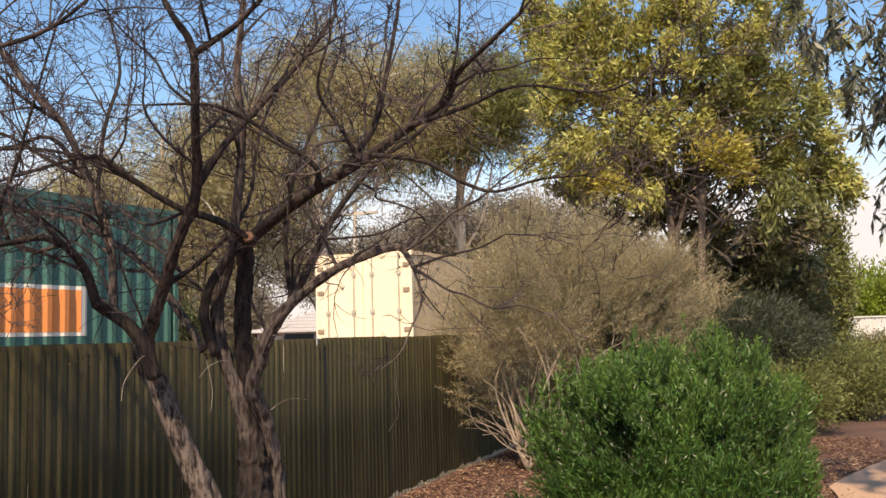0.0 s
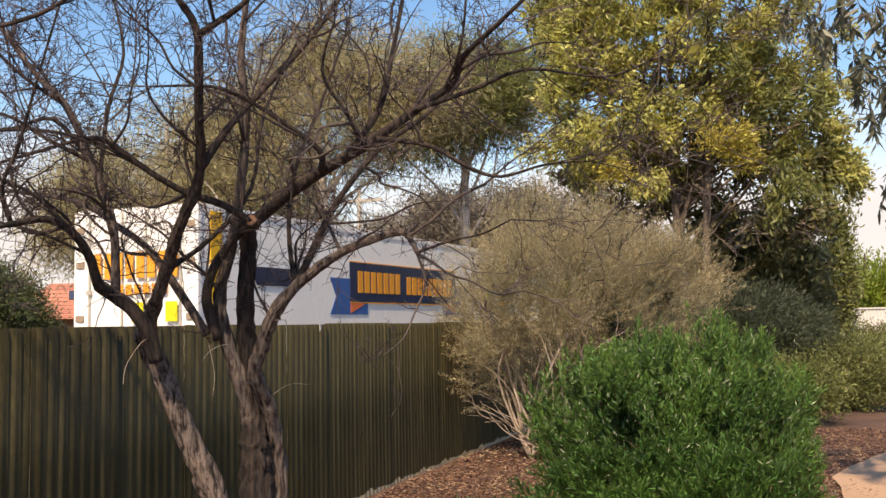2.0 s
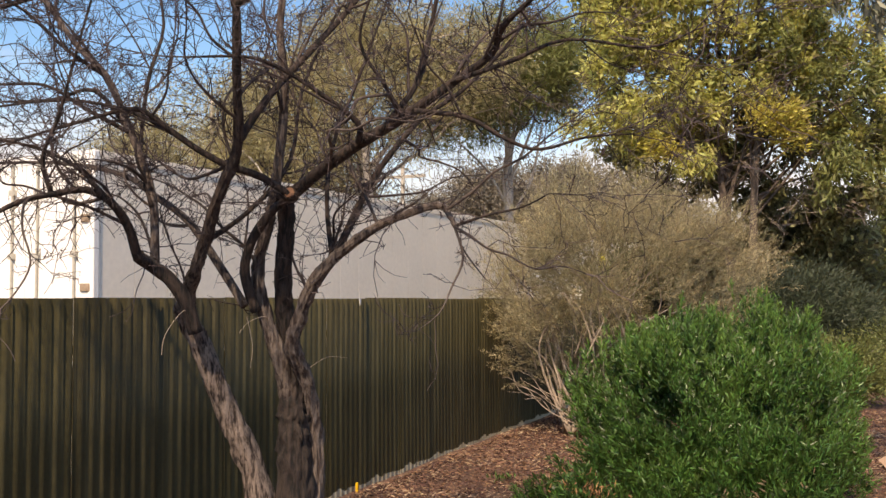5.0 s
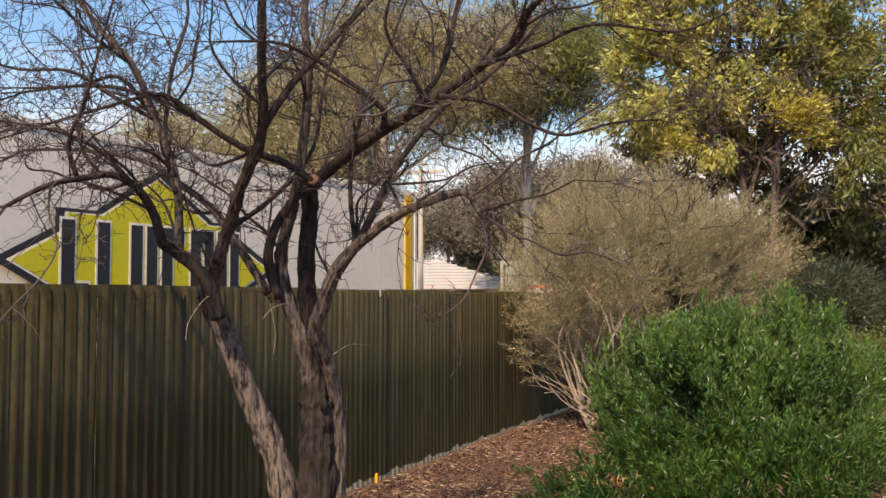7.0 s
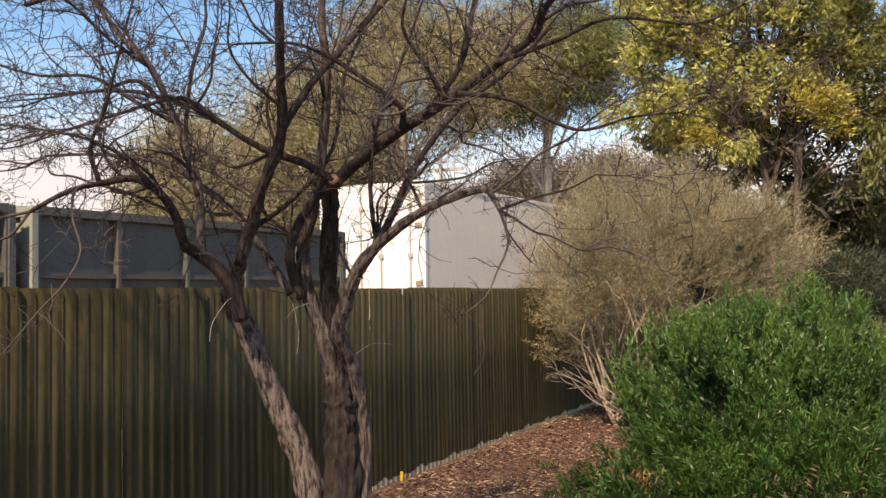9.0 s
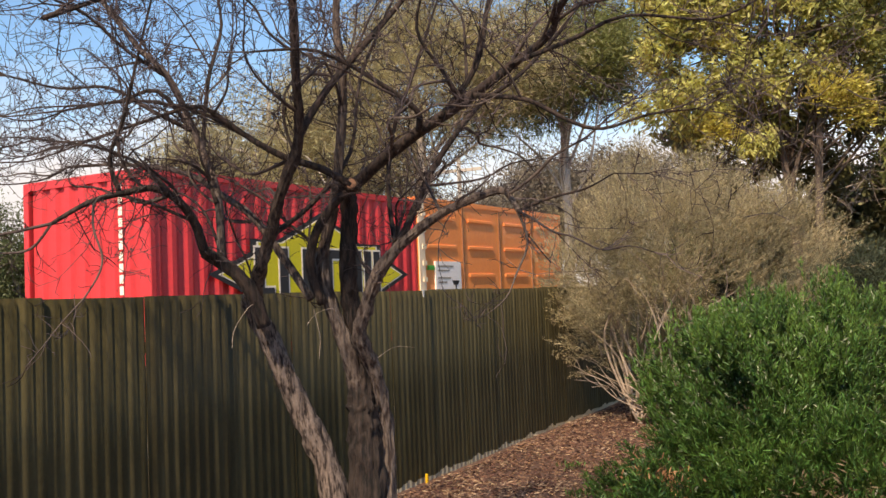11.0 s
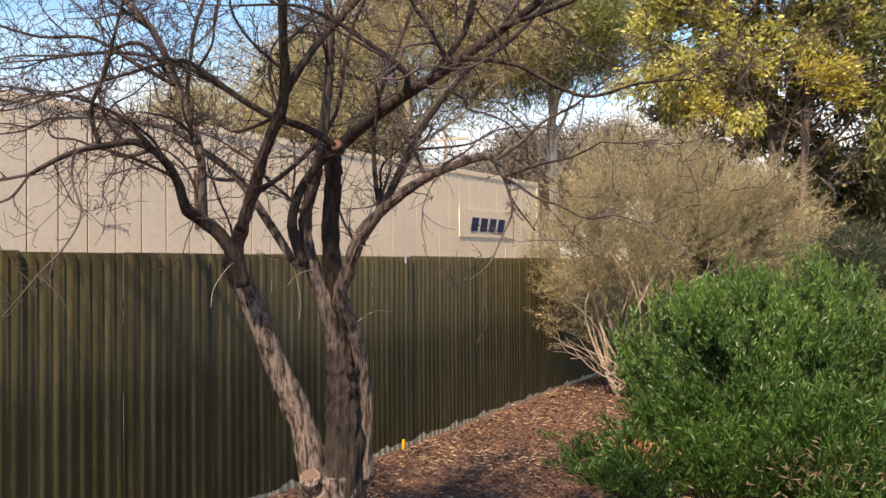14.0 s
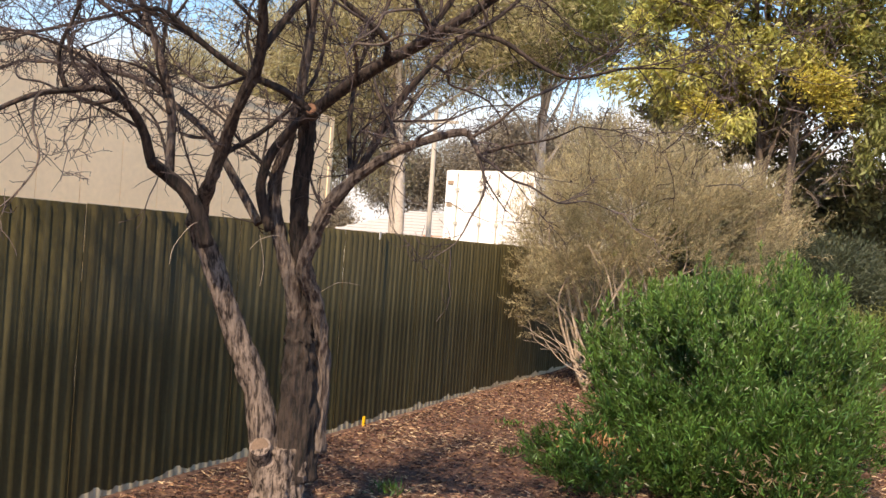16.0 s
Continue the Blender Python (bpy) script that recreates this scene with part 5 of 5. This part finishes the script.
bars(C, 10.95, 12.05, 1.00, 1.09, 11, P_BLACK)
part("emblem_ring", plate(bmesh.new(), [(1.5, 1.45), (2.6, 1.45), (2.75, 1.60), (2.6, 1.75), (1.5, 1.75), (1.4, 1.6)], -0.004, 0.01), P_NAVY, C, "small navy ribbon emblem")
for k, (y0, y1, z0, z1) in enumerate(((0.35, 2.05, 1.55, 1.95), (0.55, 1.9, 1.30, 1.46))):
    for i in range(8):
        a = y0 + (y1 - y0) * i / 8
        part("end_lettering", boxed(-0.042, -0.036, a, a + (y1 - y0) / 8 * 0.7, z0, z1), P_LETTER, C)
for y in (0.35, 1.0):
    part("end_label", boxed(-0.042, -0.036, y, y + 0.22, 0.88, 1.18), P_YELLOW, C, "yellow notice")
carried(C, 33.75)

D = container("container", "long off-white refrigerated container with a yellow star sign", 14.0, 3.76, P_OFFWHITE, P_WHITE, "panel", True, 0.6)
star_sign(D, 6.95, 2.2 - DECK, 2.55, 1.22)
part("end_sign", plate(bmesh.new(), [(-0.40, 0), (0, -0.22), (0.40, 0), (0, 0.22)], -0.004, 0.004), P_YELLOW, D, "small yellow diamond sign").matrix_local = pose(-0.045, 1.25, 2.15, 0, 0, -90)
part("end_label", boxed(-0.042, -0.036, 0.15, 0.5, 0.86, 0.98), P_PINK, D, "small red notice")
for k in range(5):
    part("end_lettering", boxed(-0.056, -0.050, 1.03 + 0.10 * k, 1.08 + 0.10 * k, 2.08, 2.22), P_KHAKI, D)
carried(D, 56.1)

E_ = container("container", "long white container with end doors", 14.2, 3.68, P_OFFWHITE, P_WHITE, "panel", True, 0.6)
carried(E_, 77.1)

F = container("container", "long white container with yellow bands and a large yellow star sign", 14.3, 3.76, P_OFFWHITE, P_WHITE, "panel", True, 1.2)
star_sign(F, 7.40, 2.15 - DECK, 2.48, 1.24)
for x in (0.85, 13.85):
    part("yellow_band", boxed(x, x + 0.26, -0.006, 0.014, 0.1, 2.65), P_AMBER, F, "amber yellow vertical band")
part("end_sign", plate(bmesh.new(), [(-0.13, -0.45), (0, -0.65), (0.13, -0.45), (0.13, 0.4), (-0.13, 0.4)], -0.004, 0.004), P_YELLOW, F, "yellow arrow stripe on the end").matrix_local = pose(-0.05, 1.2, 2.0, 0, 0, -90)
for i in range(6):
    part("end_lettering", boxed(-0.05, -0.044, 0.45 + i * 0.26, 0.45 + i * 0.26 + 0.13, 1.75, 2.15), P_KHAKI, F)
carried(F, 101.2)

for i, s in enumerate((124.65, 130.9, 137.15)):
    G = container("low_container", "low khaki ribbed bulk container with a red sign" if i == 0 else "low khaki ribbed bulk container", 6.06, 2.80, P_KHAKI, P_KHAKI_LIT, "ribs", False, 1.2 if i else 1.0)
    if i == 0:
        part("red_sign", boxed(0.55, 1.75, -0.006, 0.10, 0.80, 1.60), P_SIGNRED, G, "red sign panel on the side")
        bars(G, 0.68, 1.52, 1.28, 1.48, 3, P_WHITE, -0.014)
        part("end_sign", boxed(-0.004, 0.06, 0.75, 1.75, 0.72, 1.08), P_FOLD, G, "orange-red sign panel on the end")
        for k in range(3):
            part("end_lettering", boxed(-0.010, -0.004, 0.85 + k * 0.28, 1.06 + k * 0.28, 0.80, 1.00), P_WHITE, G)
    carried(G, s)

Hc = container("container", "tall long pale grey container with faint panel seams", 14.5, 3.92, P_OFFWHITE, P_WHITE, "panel", True, 1.2)
carried(Hc, 145.8)

J = container("container", "bright red corrugated container with a yellow star sign", 6.5, 3.50, P_RED, P_RED, "corr", False)
star_sign(J, 3.40, 2.15 - DECK, 2.45, 0.95)
for k in range(11):
    part("white_strip", boxed(0.006, 0.012, 0.50, 0.57, 0.75 + k * 0.145, 0.86 + k * 0.145), P_OFFWHITE, J, "white strip of lettering")
carried(J, 169.35)

K = container("container", "orange container with folding side doors", 6.4, 3.56, P_ORANGE, P_ORANGE, "panel", True, 1.45)
notice = part("side_notice", boxed(0.55, 1.50, -0.016, 0.014, 0.76, 1.38), P_WHITE, K, "white notice plate with small dark print")
for z, x0, x1 in ((1.27, 0.62, 1.2), (1.19, 0.62, 1.05), (1.05, 0.62, 1.1), (0.97, 0.62, 0.95)):
    part("print_bar", boxed(x0, x1, -0.020, -0.016, z, z + 0.035), P_LGREY, notice)
part("pictogram", plate(bmesh.new(), [(1.14, 1.02), (1.42, 1.02), (1.36, 0.94), (1.30, 0.94), (1.30, 0.84), (1.26, 0.84), (1.26, 0.94), (1.20, 0.94)], -0.020, -0.016), P_BLACK, notice)
part("green_tag", boxed(0.30, 0.52, -0.016, 0.014, 1.22, 1.30), P_LEAF, K, "small green tag")
for i in range(5):
    x = 0.1 + 1.55 * i
    for z in (0.55, 1.08, 1.62, 2.15):
        if i < 4 and not (i == 0 and z == 1.08):
            part("stamped_bar", boxed(x + 0.22, x + 1.25, -0.012, 0.014, z, z + 0.07, bevel=0.01), P_ORANGE, K)
    part("door_edge", boxed(x - 0.02, x + 0.02, -0.012, 0.014, 0.14, 2.44), RUST, K)
part("hinge_post", boxed(0.0, 0.20, -0.02, 0.0, 0.1, 2.45), P_CREAM, K, "cream hinge post")
for z in (0.7, 1.0, 1.3, 1.6, 1.9, 2.2):
    part("hinge", boxed(0.10, 0.22, -0.04, 0.0, z, z + 0.08), P_CREAM, K)
carried(K, 175.65)

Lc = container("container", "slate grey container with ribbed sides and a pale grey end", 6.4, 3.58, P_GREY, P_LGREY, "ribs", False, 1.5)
for z in (0.55, 1.10, 1.65, 2.15):
    part("side_rail", boxed(0.7, 6.2, 0.03, 0.10, z, z + 0.06), P_GREY, Lc)
for z in (0.92, 1.22, 1.55, 1.88, 2.15):
    part("white_label", boxed(0.76, 1.03, 0.0, 0.012, z, z + 0.22), P_WHITE, Lc, "white label")
part("white_label", boxed(2.4, 2.75, 0.0, 0.012, 2.0, 2.16), P_WHITE, Lc, "white label")
for z in (1.08, 1.32, 1.62, 1.90):
    bars(Lc, 5.45, 6.05, z, z + 0.07, 5, P_WHITE, 0.0)
for z in (0.93, 1.25, 2.1):
    for k in range(6):
        part("end_slot", boxed(0.008, 0.014, 0.25 + 0.34 * k, 0.47 + 0.34 * k, z, z + 0.025), P_BLACK, Lc)
carried(Lc, 191.9)

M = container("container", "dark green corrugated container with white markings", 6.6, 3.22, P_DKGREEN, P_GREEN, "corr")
bars(M, 2.35, 4.1, 1.52, 1.80, 7, P_WHITE, -0.005)
part("diamond", plate(bmesh.new(), [(2.55, 1.1), (2.68, 0.96), (2.81, 1.1), (2.68, 1.24)], -0.005, 0.0), P_WHITE, M, "small white diamond")
carried(M, 198.4)

N = container("container", "long cream container with dark vertical seams and a blue sign", 14.3, 3.64, P_CREAM, P_CREAM, "seam", True, 0.42)
part("sign_ground", boxed(10.45, 12.9, 0.0, 0.014, 1.28, 1.85), P_CREAM, N)
bars(N, 10.9, 12.5, 1.40, 1.68, 4, P_NAVY, -0.008, slant=0.10)
part("rust_streak", plate(bmesh.new(), [(3.1, 1.2), (3.18, 1.2), (3.2, 1.9), (3.08, 2.0)], 0.008, 0.013), RUST, N)
for k in range(4):
    ob = part("end_lettering", plate(bmesh.new(), [(0, 0), (0.11, 0), (0.15, 0.24), (0.04, 0.24)], -0.004, 0.004), P_BLUE, N)
    ob.matrix_local = pose(-0.042, 1.75 - 0.17 * k, 0.98, 0, 0, -90)
part("end_badge", boxed(-0.042, -0.036, 1.35, 1.62, 1.75, 1.92), P_LEAF, N, "small green badge on the end door")
carried(N, 213.55)

O = container("container", "long sand-coloured container with a white door end", 14.4, 3.72, P_SAND, P_WHITE, "panel", True, 0.62)
carried(O, 236.6)

Q = container("container", "white container with end doors", 12.2, 3.70, P_OFFWHITE, P_WHITE, "panel", True, 0.6)
carried(Q, 259.4)


def wagon(x0, x1):
    """Flat wagon with two bogies; its origin at the leading end of its load."""
    n = x1 - x0
    e = new("flat_wagon")
    tagged(e, "black steel flat wagon carrying containers on two bogies", "wagon", "wagons of the train")
    part("deck", boxed(-0.3, n + 0.3, 0.05, 2.39, DECK - 0.22, DECK - 0.004, bevel=0.02), DARKSTEEL, e)
    part("sill", boxed(0.4, n - 0.4, 0.95, 1.50, DECK - 0.60, DECK - 0.22), DARKSTEEL, e)
    for x in (-0.9, n + 0.3):
        part("coupler", boxed(x, x + 0.6, 1.12, 1.32, 0.62, 0.84), DARKSTEEL, e)
    for cx in (min(1.9, n * 0.3), n - min(1.9, n * 0.3)):
        b = part("bogie", boxed(cx - 1.25, cx + 1.25, 0.28, 0.42, 0.50, 0.76, bevel=0.02), DARKSTEEL, e)
        part("bogie_side", boxed(cx - 1.25, cx + 1.25, 2.02, 2.16, 0.50, 0.76, bevel=0.02), DARKSTEEL, b)
        part("bolster", boxed(cx - 0.25, cx + 0.25, 0.42, 2.02, 0.55, 0.795), DARKSTEEL, b)
        for wx in (-0.85, 0.85):
            bm = bmesh.new()
            for y in (0.5, 1.94):
                rod(bm, (cx + wx, y - 0.06, 0.74), (cx + wx, y + 0.06, 0.74), 0.44, 0.44, 20)
            rod(bm, (cx + wx, 0.5, 0.74), (cx + wx, 1.94, 0.74), 0.08)
            part("wheelset", bm, STEEL, b)
    carried(e, x0)
    return e


for a, b in ((-9.6, 2.6), (10.3, 24.8), (34.0, 47.1), (56.1, 70.1), (77.1, 91.3), (101.2, 115.5), (124.9, 143.5), (145.8, 160.3), (169.6, 182.4), (192.1, 205.0), (213.55, 227.85), (236.6, 251.0), (259.4, 271.6)):
    w = wagon(a, b)
    if a in (145.8, 213.55):
        part("end_stanchion", boxed(b - a + 1.08, b - a + 1.20, 0.5, 0.62, DECK - 0.3, 3.45), GALV, w, "pale upright post at the wagon end")
        part("end_platform", boxed(b - a + 0.3, b - a + 1.6, 0.3, 2.1, DECK - 0.3, DECK - 0.15), DARKSTEEL, w)
    if a == 169.6:
        x = 185.7 - a
        part("platform", boxed(b - a + 0.3, x + 0.4, 0.3, 2.1, DECK - 0.15, DECK - 0.005), DARKSTEEL, w)
        bw = part("brake_post", boxed(x - 0.04, x + 0.04, 0.42, 0.50, DECK - 0.005, 2.05), DARKSTEEL, w)
        bm = bmesh.new()
        rim = [(x + 0.30 * math.cos(k * math.tau / 20), 0.40, 2.08 + 0.30 * math.sin(k * math.tau / 20)) for k in range(20)]
        for k in range(20):
            rod(bm, rim[k - 1], rim[k], 0.022, None, 6)
        for k in range(0, 20, 4):
            rod(bm, (x, 0.40, 2.08), rim[k], 0.016, None, 6)
        part("brake_wheel", bm, BRAKE, bw, "cream spoked hand-brake wheel")


def motions():
    for ob, s in MOVING:
        rows = []
        for k in range(33):
            t = 0.5 * k
            z = 0.0 if ob.name.startswith("flat_wagon") else DECK
            rows.append((t, TRAIN @ pose(s - SPEED * t, 0, z)))
        walk(ob, rows)


motions()
